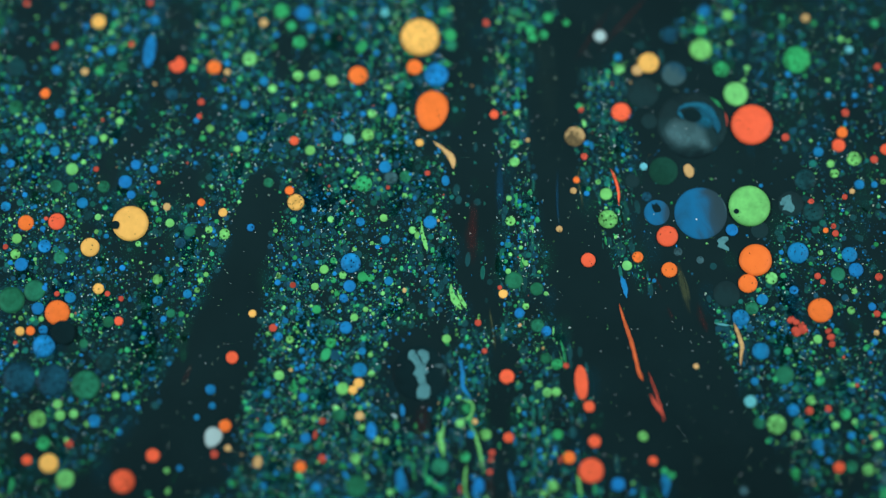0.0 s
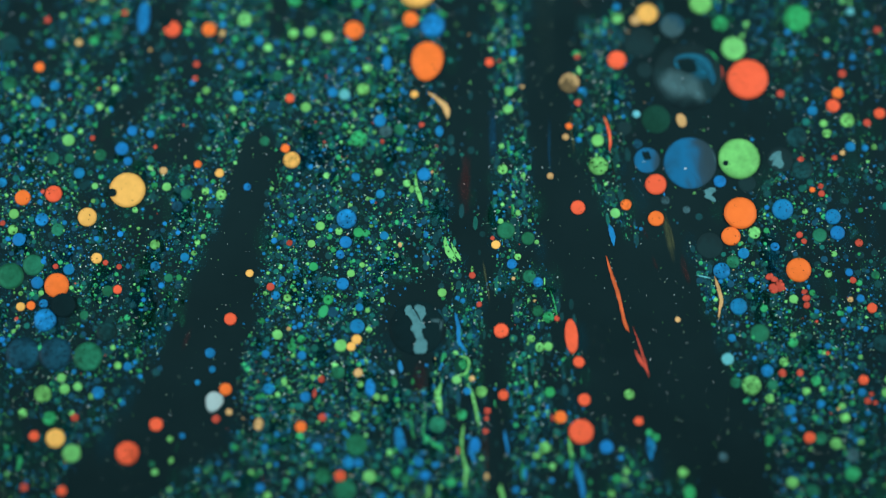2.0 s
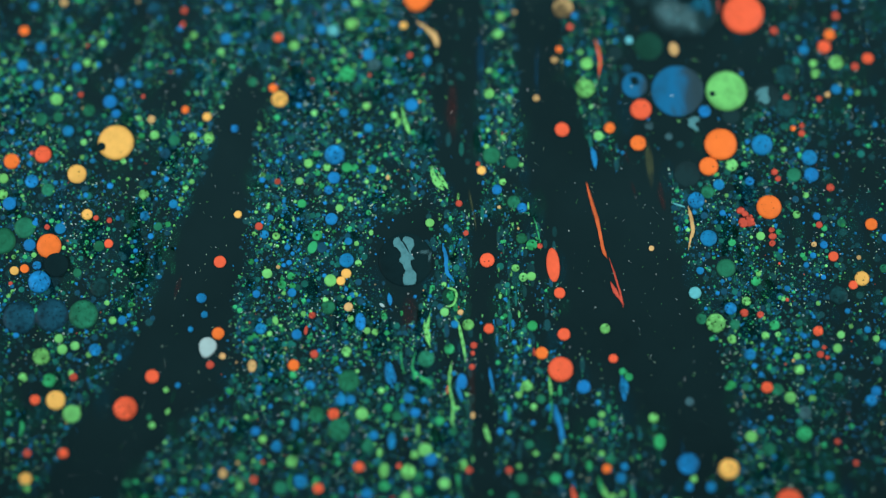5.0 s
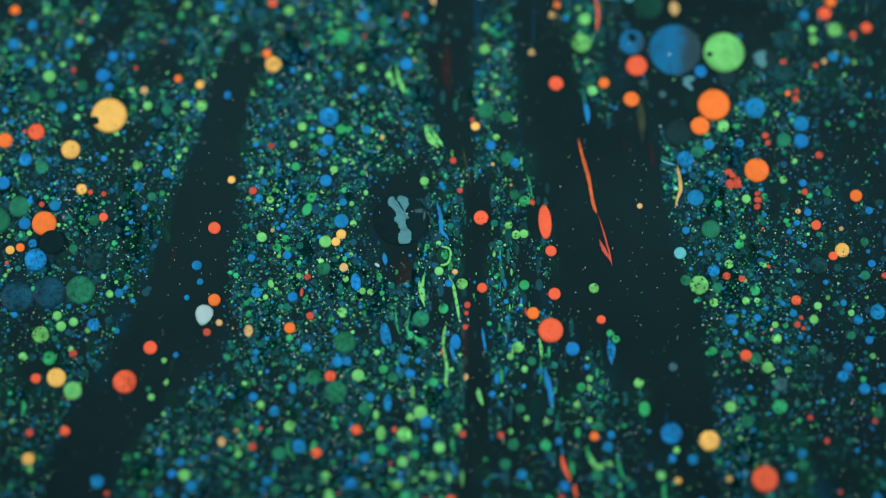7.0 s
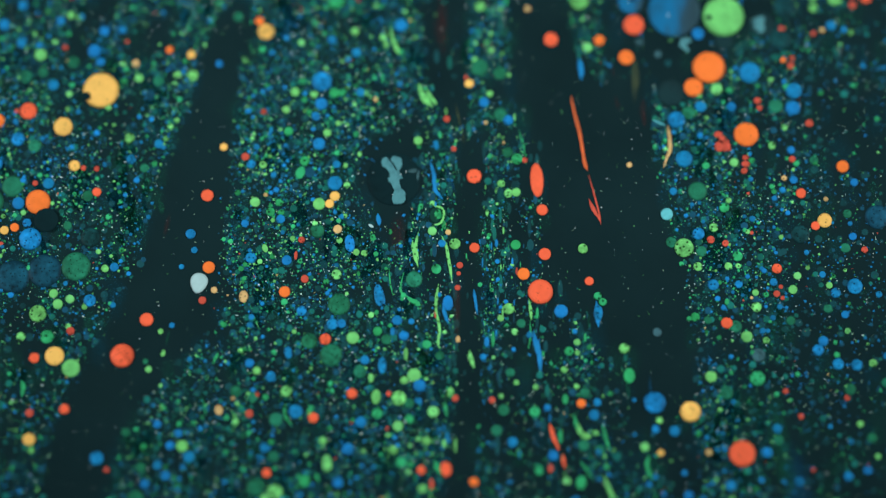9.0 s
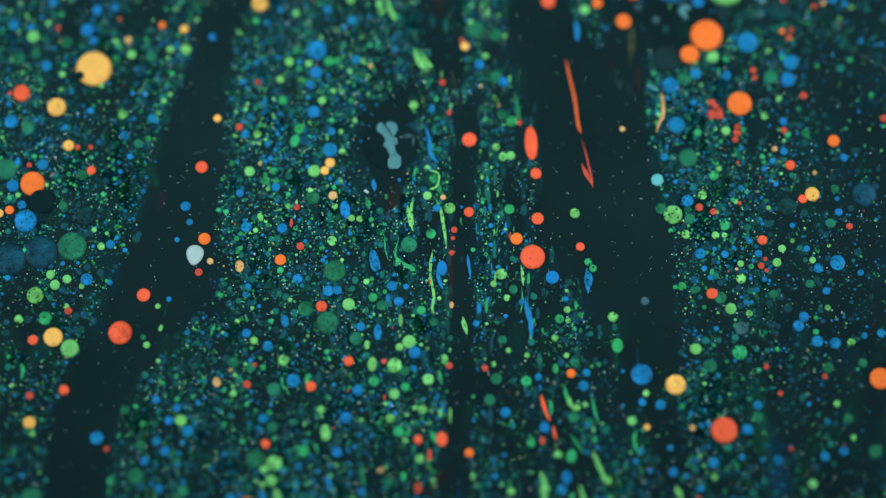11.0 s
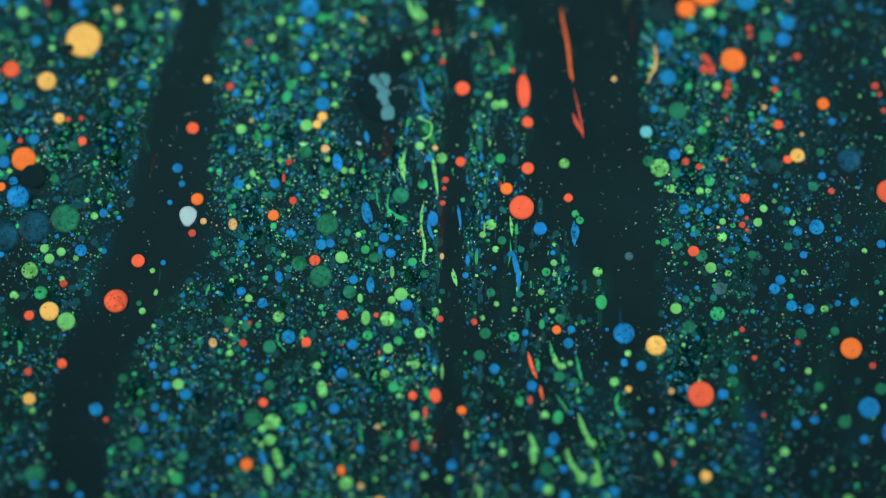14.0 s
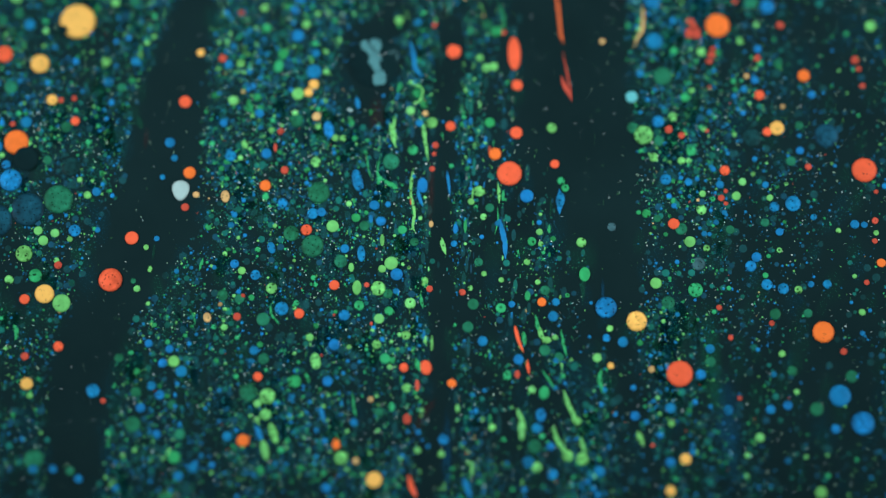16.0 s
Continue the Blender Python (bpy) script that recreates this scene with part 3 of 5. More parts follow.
drop("green", -0.33, -2.32, 0.287)
drop("lime", 3.36, -5.06, 0.191)
drop("tan", 0.90, -6.27, 0.128, 0.191, 0)
drop("brick", 0.88, -3.37, 0.159)
drop("brick", 0.95, -2.56, 0.128)
drop("brick", 2.81, -9.61, 0.191)
drop("brick", 0.71, -9.54, 0.191)
drop("lime", 0.43, -9.20, 0.191, 0.287, 15)
drop("blue", 6.29, -12.54, 0.287)
drop("green", -9.19, 1.51, 0.223)
drop("green", -9.67, 0.98, 0.255)
drop("blue", -9.10, 0.56, 0.255)
drop("blue", -11.10, 0.34, 0.223)
drop("blue", -10.78, -1.64, 0.319)
drop("blue", -8.78, -1.82, 0.287)
drop("lime", -4.87, -1.39, 0.191)
drop("lime", -4.42, -1.45, 0.191)
drop("lime", -9.99, -1.11, 0.159, 0.255, -20)
drop("brick", -8.27, -1.55, 0.096, 0.255, 5)
drop("blue", -0.01, -0.85, 0.223)
drop("deep_blue", -7.44, 3.28, 0.319)
drop("blue", -5.95, 3.73, 0.223)
drop("deep_green", -7.07, -0.14, 0.415)
drop("orange", 22.90, 4.04, 0.351)
drop("red", 20.62, 2.38, 0.287)
drop("yellow", 22.00, 0.88, 0.415)
drop("red", 21.49, 0.55, 0.255)
drop("brick", 20.06, 4.35, 0.191)
drop("tan", 19.65, 3.22, 0.159)
drop("blue", 20.18, 3.13, 0.223)
drop("deep_green", 21.29, 4.33, 0.255)
drop("blue", 23.58, 3.15, 0.223)
drop("blue", 13.37, 2.22, 0.223)
drop("red", 23.96, 14.01, 0.319)
drop("orange", 19.32, 10.21, 0.159)
drop("lime", 17.82, 12.02, 0.128)
drop("blue", -7.96, -4.71, 0.287)
drop("blue", -6.24, -5.47, 0.319)
drop("blue", -8.71, -7.03, 0.223, 0.351, -10)
drop("lime", -15.86, -5.65, 0.159)
drop("lime", -16.51, -7.76, 0.191)
drop("deep_green", -16.70, -7.29, 0.159)
drop("blue", -15.23, -5.32, 0.159)
drop("lime", -15.71, -6.88, 0.128, 0.191, 20)
drop("green", -3.69, -5.87, 0.255)
drop("deep_green", -3.20, -6.32, 0.287)
drop("green", -0.89, -6.58, 0.255)
drop("deep_green", -0.16, -7.20, 0.255)
drop("blue", -4.42, -7.48, 0.255)
drop("blue", -3.44, -7.78, 0.223, 0.478, 0)
drop("deep_green", -4.69, -8.12, 0.383)
drop("lime", -4.08, -8.47, 0.159, 0.255, 0)
drop("lime", -3.81, -9.52, 0.255, 0.415, 5)
drop("deep_green", -1.94, -9.84, 0.287)
drop("green", -3.75, -10.44, 0.287)
drop("lime", -2.59, -11.11, 0.287)
drop("green", -1.94, -10.72, 0.255)
drop("blue", 2.34, -7.24, 0.191)
drop("lime", 4.16, -5.81, 0.191)
drop("deep_green", 4.53, -5.34, 0.255)
drop("green", 7.26, -6.88, 0.255)
drop("lime", 7.73, -6.38, 0.191)
drop("lime", 6.99, -7.89, 0.191)
drop("deep_green", 3.89, -8.08, 0.255)
drop("lime", 4.23, -8.63, 0.159)
drop("green", 5.27, -10.21, 0.287)
drop("lime", 3.33, -9.38, 0.159)
drop("lime", 5.34, -8.86, 0.159)
drop("green", 7.02, -9.50, 0.159, 0.287, 0)
drop("blue", 5.98, -9.97, 0.191)
drop("green", 17.08, -1.41, 0.287)
drop("green", 14.58, -4.90, 0.255)
drop("slate", 12.36, -5.78, 0.255)
drop("lime", 10.44, -6.70, 0.287)
drop("deep_green", 15.31, -5.05, 0.223)
drop("brick", 19.34, -3.42, 0.191)
drop("brick", 19.57, -3.02, 0.128)
drop("brick", 19.68, -3.64, 0.128)
drop("lime", 18.72, -6.05, 0.191)
drop("deep_green", 20.16, -4.88, 0.255)
drop("deep_green", 22.30, -4.10, 0.255)
drop("blue", 23.28, -4.39, 0.223)
drop("lime", 23.44, -5.30, 0.159)
drop("lime", 18.11, -3.42, 0.191)
drop("red", -21.23, -9.82, 0.287)
drop("brick", -23.19, -9.98, 0.223)
drop("yellow", -23.19, -11.45, 0.351)
drop("blue", -19.33, -12.60, 0.383)
drop("brick", -18.76, -13.26, 0.159)
drop("deep_green", -23.13, -15.48, 0.574)
drop("lime", -14.53, -12.09, 0.319)
drop("lime", -8.81, -9.18, 0.319)
drop("blue", -8.30, -10.31, 0.383)
drop("deep_green", -11.62, -9.12, 0.319)
drop("deep_green", -10.67, -9.46, 0.287)
drop("deep_green", -9.39, -10.74, 0.383)
drop("tan", -12.54, -10.15, 0.223, 0.287, -10)
drop("brick", -10.85, -10.39, 0.223)
drop("lime", -11.61, -10.83, 0.191)
drop("red", -9.87, -13.67, 0.255)
drop("lime", -9.41, -14.74, 0.447)
drop("lime", -9.60, -15.64, 0.319)
drop("lime", -9.99, -15.04, 0.223)
drop("orange", -10.93, -16.81, 0.351)
drop("lime", -10.08, -15.84, 0.159)
drop("lime", -9.24, -16.64, 0.223, 0.638, -14)
drop("lime", -9.80, -17.43, 0.223, 0.574, -8)
drop("green", -14.83, -17.03, 0.351)
drop("blue", -15.95, -10.83, 0.223)
drop("blue", -14.76, -11.38, 0.223)
drop("blue", -15.18, -12.04, 0.255)
drop("deep_green", -17.71, -11.21, 0.255)
drop("blue", -14.14, -12.70, 0.319)
drop("blue", -15.88, -13.10, 0.255)
drop("blue", -15.42, -13.67, 0.255)
drop("blue", -16.57, -14.10, 0.255)
drop("deep_green", -16.82, -13.22, 0.287)
drop("deep_green", -14.77, -14.31, 0.255)
drop("deep_green", -17.08, -14.87, 0.447)
drop("deep_green", -10.45, -14.41, 0.510)
drop("blue", -10.86, -7.58, 0.255)
drop("lime", -10.46, -8.01, 0.223)
drop("blue", -9.70, -8.36, 0.287)
drop("blue", -10.00, -12.29, 0.255)
drop("blue", -10.20, -12.85, 0.191)
drop("deep_green", -9.50, -12.79, 0.319)
drop("green", -10.13, -18.44, 0.191, 0.255, 0)
drop("blue", -11.78, -16.49, 0.255)
drop("deep_green", -14.42, -15.92, 0.319)
drop("green", -18.52, -15.00, 0.191)
drop("blue", -15.71, -15.66, 0.223)
drop("blue", -13.85, -17.76, 0.287)
drop("blue", -14.69, -18.03, 0.255)
drop("blue", -23.19, -15.97, 0.255)
drop("blue", -22.01, -16.17, 0.223)
drop("deep_green", -21.01, -16.47, 0.255)
drop("blue", -20.55, -16.98, 0.223)
drop("red", -5.16, -9.34, 0.287)
drop("red", -7.32, -10.67, 0.287)
drop("lime", -2.52, -9.58, 0.415)
drop("lime", -1.63, -8.30, 0.383)
drop("lime", -2.20, -8.59, 0.223)
drop("blue", -1.32, -8.87, 0.351)
drop("lime", -0.57, -10.30, 0.319)
drop("blue", -4.68, -10.91, 0.319)
drop("lime", -1.00, -11.89, 0.255)
drop("lime", -6.80, -11.94, 0.223)
drop("blue", -5.42, -12.39, 0.319)
drop("lime", -2.88, -12.40, 0.255)
drop("green", -2.43, -13.09, 0.287)
drop("lime", -6.58, -13.17, 0.287, 0.478, -5)
drop("red", -1.31, -13.49, 0.255)
drop("red", 0.10, -13.41, 0.319, 0.415, -5)
drop("orange", 1.69, -14.06, 0.255)
drop("blue", -5.99, -14.22, 0.287)
drop("green", -7.82, -14.12, 0.351)
drop("lime", -1.27, -14.49, 0.255)
drop("brick", -1.43, -16.03, 0.223, 0.287, 0)
drop("deep_green", -3.12, -15.77, 0.287)
drop("yellow", -3.78, -19.17, 0.447)
drop("lime", -5.60, -18.09, 0.383)
drop("orange", -5.81, -17.41, 0.223, 0.287, 0)
drop("tan", -4.76, -18.23, 0.191)
drop("tan", -3.54, -15.14, 0.159)
drop("blue", 0.78, -16.87, 0.287)
drop("blue", -4.66, -16.30, 0.223)
drop("lime", -0.96, -17.54, 0.191)
drop("lime", 0.56, -17.62, 0.191)
drop("blue", -6.59, -19.57, 0.255)
drop("brick", 6.14, -13.25, 0.159, 0.223, 0)
drop("orange", 7.94, -9.72, 0.255)
drop("blue", 8.86, -9.65, 0.223)
drop("blue", 8.67, -10.33, 0.287)
drop("deep_green", 8.06, -11.96, 0.319)
drop("lime", 8.19, -11.47, 0.287, 0.191, 0)
drop("lime", 8.76, -11.30, 0.159)
drop("deep_green", 8.99, -12.21, 0.287)
drop("green", 7.88, -13.97, 0.287, 0.383, 10)
drop("lime", 7.08, -13.90, 0.223)
drop("green", 5.46, -13.36, 0.223, 0.287, 0)
drop("deep_green", 8.16, -9.15, 0.287)
drop("lime", 7.68, -8.80, 0.159)
drop("deep_green", 3.05, -11.26, 0.319)
drop("deep_green", 3.48, -10.14, 0.319)
drop("blue", 3.96, -11.87, 0.287)
drop("lime", 4.14, -15.98, 0.223)
drop("blue", 7.57, -15.07, 0.287, 0.383, 0)
drop("blue", 7.26, -15.73, 0.287)
drop("blue", 6.44, -17.48, 0.319)
drop("lime", 7.00, -17.69, 0.287)
drop("blue", 8.08, -17.97, 0.287)
drop("lime", 6.13, -15.94, 0.191, 0.574, -5)
drop("lime", 9.23, -16.93, 0.319)
drop("lime", 10.28, -17.00, 0.351)
drop("lime", 10.07, -15.15, 0.223)
drop("deep_green", 7.00, -16.64, 0.383)
drop("blue", 8.09, -16.55, 0.223)
drop("green", 10.71, -8.19, 0.319, 0.415, 0)
drop("green", -11.34, -2.25, 0.159)
drop("blue", 12.16, -9.62, 0.606)
drop("yellow", 14.24, -10.07, 0.574)
drop("red", 17.26, -12.28, 0.734)
drop("orange", 26.64, -8.92, 0.606)
drop("blue", 27.74, -12.05, 0.606)
drop("blue", 29.08, -13.25, 0.638)
drop("lime", 11.57, -12.01, 0.255)
drop("yellow", 12.49, -12.31, 0.191)
drop("tan", 15.29, -12.24, 0.191)
drop("lime", 12.43, -10.57, 0.191)
drop("blue", 12.20, -11.04, 0.223)
drop("blue", 13.31, -11.13, 0.287)
drop("green", 18.18, -8.16, 0.415)
drop("lime", 15.46, -8.15, 0.319)
drop("deep_green", 16.35, -8.99, 0.383)
drop("lime", 24.91, -7.06, 0.223)
drop("blue", 23.97, -7.19, 0.319)
drop("blue", 22.91, -7.18, 0.319)
drop("blue", 22.05, -5.94, 0.287)
drop("blue", 21.75, -6.45, 0.319)
drop("blue", 26.60, -6.41, 0.255)
drop("slate", 18.27, -6.87, 0.383)
drop("brick", 19.85, -8.80, 0.159)
drop("brick", 23.42, -9.05, 0.159)
drop("orange", 29.53, -4.50, 0.255)
drop("brick", 28.86, -5.75, 0.159)
drop("lime", 28.81, -7.38, 0.191)
drop("blue", 18.72, -12.19, 0.287)
drop("blue", 19.34, -10.87, 0.255)
drop("deep_green", 19.39, -11.50, 0.287)
drop("brick", 20.73, -10.16, 0.159)
drop("brick", 27.91, -9.68, 0.191)
drop("lime", 24.15, -10.49, 0.191)
drop("deep_green", 24.82, -11.26, 0.287)
drop("deep_green", 28.43, -10.89, 0.351)
drop("blue", 16.59, -14.01, 0.287)
drop("blue", 23.41, -13.43, 0.255)
drop("blue", 24.52, -13.07, 0.255)
drop("deep_green", 26.33, -13.00, 0.383)
drop("blue", 27.45, -13.86, 0.255)
drop("lime", 22.63, -14.97, 0.255)
drop("yellow", 17.54, -16.52, 0.319)
drop("yellow", 16.35, -18.30, 0.287)
drop("blue", 16.47, -16.76, 0.255)
drop("lime", 26.29, -17.48, 0.319)
drop("lime", 16.64, -14.76, 0.191)
drop("blue", 14.10, -14.58, 0.255)
drop("lime", 14.44, -15.67, 0.159, 0.447, -25)
drop("blue", 11.42, -17.57, 0.319)
drop("lime", 25.10, -12.30, 0.159)
drop("blue", 20.60, -13.76, 0.255)
drop("deep_green", 23.60, -8.56, 0.319)
drop("deep_green", 25.63, -8.14, 0.255)
drop("brick", 21.39, -13.10, 0.128)
drop("blue", 25.63, -6.62, 0.191)
drop("lime", 26.10, 7.69, 0.319)
drop("red", 27.54, 0.04, 0.702)
drop("deep_blue", 24.93, 1.24, 0.702)
drop("blue", 23.80, -2.77, 0.447)
drop("red", 19.34, -2.00, 0.287)
drop("blue", 27.63, -2.92, 0.255)
drop("blue", 28.18, -2.79, 0.191)
drop("lime", 20.52, -2.35, 0.223)
drop("lime", 20.27, -3.14, 0.255)
drop("lime", 18.16, -4.22, 0.287)
drop("blue", 17.14, -2.99, 0.223)
drop("blue", 19.15, -2.77, 0.223)
drop("blue", 21.95, -2.20, 0.191)
drop("brick", 24.29, -0.67, 0.191)
drop("blue", 23.60, 0.05, 0.223)
drop("murk", 20.64, 0.02, 0.542)
drop("deep_green", 23.21, -0.62, 0.287)
drop("deep_green", 23.26, 1.33, 0.255)
drop("brick", 25.63, 5.64, 0.223)
drop("brick", 25.94, 5.23, 0.159)
drop("brick", 26.38, 4.40, 0.159)
drop("blue", 22.72, -3.19, 0.287)
drop("brick", 28.48, -0.88, 0.128)
drop("brick", 28.75, -2.40, 0.191)
drop("lime", 28.94, -3.02, 0.159)
drop("brick", 28.96, -3.46, 0.159)
drop("lime", 26.76, -3.49, 0.159)
drop("blue", 25.17, -3.17, 0.191)
drop("lime", 22.35, -2.79, 0.191)
drop("deep_green", 16.94, -5.35, 0.351)
drop("deep_green", 15.00, -1.19, 0.319)


# ---- streaks of drawn-out paint ----
def streak(tone, *marks, parent=None, name="paint_streak", z=0.05, mat=None, ragged=0.22):
    """A tapered, flat-domed thread of paint through marks of x, y and half width in millimetres."""
    p = [np.array(m) for m in marks]
    p = [2 * p[0] - p[1], *p, 2 * p[-1] - p[-2]]
    line = []
    for a, b, c, d in zip(p, p[1:], p[2:], p[3:]):
        for k in range(8):
            t = k / 8
            line.append(0.5 * (2 * b + (c - a) * t + (2 * a - 5 * b + 4 * c - d) * t * t + (3 * b - a - 3 * c + d) * t**3))
    line.append(p[-2])
    mid = line[len(line) // 2][:2].copy() if parent is None else np.zeros(2)
    rim = random.Random(round(marks[0][0] * 100))
    verts, n = [], 7
    soft = mat is None and tone in films and tone not in ("green", "blue")
    for i, q in enumerate(line):
        way = line[min(i + 1, len(line) - 1)][:2] - line[max(i - 1, 0)][:2]
        way = way / (np.hypot(*way) + 1e-9)
        side = np.array((-way[1], way[0]))
        for j in range(n):
            a = math.pi * j / (n - 1)
            w = max(q[2] * (1.1 if soft else 0.68) * min(1, 0.25 + i / 5, 0.25 + (len(line) - 1 - i) / 5), 0.012) * (1 + rim.uniform(-ragged, ragged))
            s = q[:2] - mid + side * w * math.cos(a)
            verts.append((s[0] * MM, s[1] * MM, (0.35 * min(w, 0.12) * math.sin(a) - 0.02) * MM))
    m = len(line)
    faces = [(i * n + j, i * n + j + 1, (i + 1) * n + j + 1, (i + 1) * n + j) for i in range(m - 1) for j in range(n - 1)]
    faces += [tuple(range(n)), tuple(range((m - 1) * n, m * n))[::-1]]
    cover = [math.sin(math.pi * (i % n) / (n - 1)) * min(1, i // n / 6, (m - 1 - i // n) / 6) for i in range(m * n)]
    ob = mesh_object(name, verts, faces, [films[tone] if soft else mat or dots[tone]], parent, thickness=cover if soft or mat in films.values() else None)
    if parent is not None:
        ob.location.z = z * MM
        return ob
    tagged(ob, f"{WORDS[tone]} thread of paint drawn out on dark oil", "paint streak", f"{WORDS[tone]} paint streaks")
    return afloat(ob, *mid, z)


streak("rust", (7.46, 7.70, 0.064), (7.72, 6.51, 0.128), (7.97, 5.56, 0.159), (8.13, 4.60, 0.128), (8.28, 3.74, 0.159), (8.45, 3.26, 0.064))
streak("brick", (8.51, 3.10, 0.032), (8.81, 2.01, 0.064), (9.08, 0.89, 0.064), (9.18, 0.23, 0.032))
streak("brick", (8.51, 1.74, 0.064), (8.75, 1.16, 0.159), (9.06, 0.65, 0.096), (9.19, 0.35, 0.032))
streak("red", (8.56, 16.13, 0.064), (8.72, 15.54, 0.096), (8.77, 14.76, 0.096), (8.65, 13.92, 0.032))
streak("maroon", (8.62, 13.79, 0.032), (8.58, 12.81, 0.048), (8.53, 12.07, 0.032))
streak("tan", (13.00, 6.08, 0.064), (13.10, 5.47, 0.128), (13.17, 4.70, 0.159), (12.99, 4.17, 0.096), (12.81, 3.55, 0.032))
streak("cyan", (12.10, 6.37, 0.032), (12.44, 6.23, 0.064), (12.89, 6.07, 0.064))
streak("navy", (12.51, 6.04, 0.096), (12.47, 5.04, 0.128), (12.36, 3.72, 0.064))
streak("maroon", (9.61, 9.85, 0.032), (9.80, 9.27, 0.064), (10.00, 8.68, 0.032))
streak("maroon", (9.98, 7.82, 0.064), (10.11, 7.22, 0.096), (10.22, 6.84, 0.032))
streak("maroon", (11.57, 6.87, 0.064), (11.67, 6.34, 0.128), (11.72, 5.81, 0.064))
streak("tan", (-1.86, 17.01, 0.064), (-1.21, 16.53, 0.159), (-0.76, 16.08, 0.287), (-0.63, 15.44, 0.096))
streak("lime", (-1.21, 8.44, 0.128), (-1.11, 7.90, 0.191), (-0.86, 7.46, 0.287), (-0.49, 7.03, 0.159))
streak("lime", (-0.87, 8.16, 0.064), (-0.59, 7.65, 0.159), (-0.25, 7.14, 0.191))
streak("lime", (-2.84, 11.90, 0.064), (-2.76, 11.23, 0.128), (-2.55, 10.66, 0.191), (-2.36, 10.15, 0.064))
streak("olive", (0.84, 7.28, 0.032), (1.02, 6.41, 0.064), (1.24, 5.36, 0.048), (1.33, 4.71, 0.032))
streak("olive", (6.73, 16.46, 0.064), (6.48, 15.57, 0.064), (6.57, 14.70, 0.064), (6.54, 13.81, 0.032))
streak("navy", (5.24, 16.45, 0.064), (5.05, 14.18, 0.064), (5.10, 12.17, 0.032))
streak("lime", (-1.71, -0.63, 0.096), (-1.59, -1.40, 0.159), (-1.36, -2.24, 0.096))
streak("lime", (0.21, -1.21, 0.096), (0.42, -2.01, 0.128), (0.57, -3.05, 0.064))
streak("blue", (7.90, 9.84, 0.128), (8.03, 9.23, 0.223), (8.07, 8.55, 0.128))
streak("maroon", (-15.66, -0.37, 0.064), (-15.50, 0.36, 0.128), (-15.27, 1.17, 0.032))
streak("deep_green", (-15.96, 1.90, 0.128), (-15.79, 1.37, 0.159), (-15.80, 0.93, 0.096))
streak("green", (4.49, 5.61, 0.032), (4.69, 4.95, 0.064), (4.84, 4.19, 0.032))
streak("maroon", (-1.64, 12.04, 0.064), (-1.37, 12.53, 0.128), (-1.04, 13.08, 0.064))
streak("olive", (11.16, 9.79, 0.032), (11.24, 8.72, 0.064), (11.24, 7.83, 0.032))
streak("lime", (-0.21, -3.12, 0.064), (-0.34, -3.93, 0.128), (-0.34, -4.74, 0.096), (-0.15, -5.70, 0.128), (-0.22, -6.50, 0.096), (-0.09, -6.88, 0.032))
streak("blue", (-3.69, -3.26, 0.159), (-3.50, -3.81, 0.255), (-3.27, -4.35, 0.128))
streak("blue", (0.01, -4.25, 0.096), (0.17, -4.90, 0.159), (0.36, -5.41, 0.096))
streak("blue", (1.81, -3.43, 0.096), (1.90, -4.07, 0.128), (2.02, -4.88, 0.064))
streak("lime", (-0.04, -0.36, 0.064), (0.28, -1.17, 0.128), (0.40, -1.98, 0.096))
streak("lime", (1.56, -6.87, 0.064), (1.62, -7.28, 0.191), (1.81, -7.88, 0.096))
streak("lime", (-1.36, -0.21, 0.064), (-1.49, -1.02, 0.128), (-1.33, -1.84, 0.048))
streak("lime", (4.97, -3.96, 0.064), (5.06, -4.53, 0.128), (5.12, -5.18, 0.064))
streak("green", (5.02, -5.18, 0.048), (5.08, -5.98, 0.064), (4.94, -6.77, 0.032))
streak("blue", (5.24, -5.75, 0.096), (5.39, -6.45, 0.223), (5.57, -7.15, 0.191), (5.62, -8.04, 0.159))
streak("green", (-2.19, -2.50, 0.032), (-2.38, -3.47, 0.096), (-2.06, -3.89, 0.096), (-1.49, -4.27, 0.223), (-1.23, -4.43, 0.064))
streak("green", (-3.02, -2.34, 0.048), (-2.96, -3.15, 0.064), (-2.80, -3.83, 0.032))
streak("red", (6.09, -10.88, 0.064), (6.27, -11.38, 0.159), (6.42, -12.01, 0.064))
streak("maroon", (6.71, -12.29, 0.064), (6.89, -13.07, 0.096))
streak("blue", (8.87, -4.05, 0.128), (8.92, -4.85, 0.255), (8.97, -5.55, 0.096))
streak("lime", (9.20, -3.89, 0.128), (9.09, -4.27, 0.159))
streak("lime", (7.68, -10.72, 0.128), (7.86, -11.25, 0.191), (8.11, -11.69, 0.096))
streak("deep_green", (8.29, -4.21, 0.032), (8.40, -5.17, 0.064), (8.33, -5.81, 0.032))
streak("blue", (-0.66, 3.89, 0.096), (-0.44, 3.07, 0.159), (-0.38, 2.25, 0.159), (0.06, 1.66, 0.096))
streak("navy", (0.14, 3.89, 0.096), (0.46, 2.91, 0.128), (0.84, 1.76, 0.064))
streak("green", (-1.10, 1.13, 0.064), (-1.22, 1.33, 0.159), (-1.35, 0.87, 0.064))
streak("blue", (-3.66, 0.85, 0.128), (-3.60, 0.46, 0.191), (-3.56, 0.13, 0.096))
streak("green", (-23.66, -8.19, 0.223), (-23.55, -8.67, 0.159), (-23.69, -9.08, 0.064))
streak("deep_green", (-15.38, -5.48, 0.032), (-15.44, -5.99, 0.064), (-15.62, -6.56, 0.032))
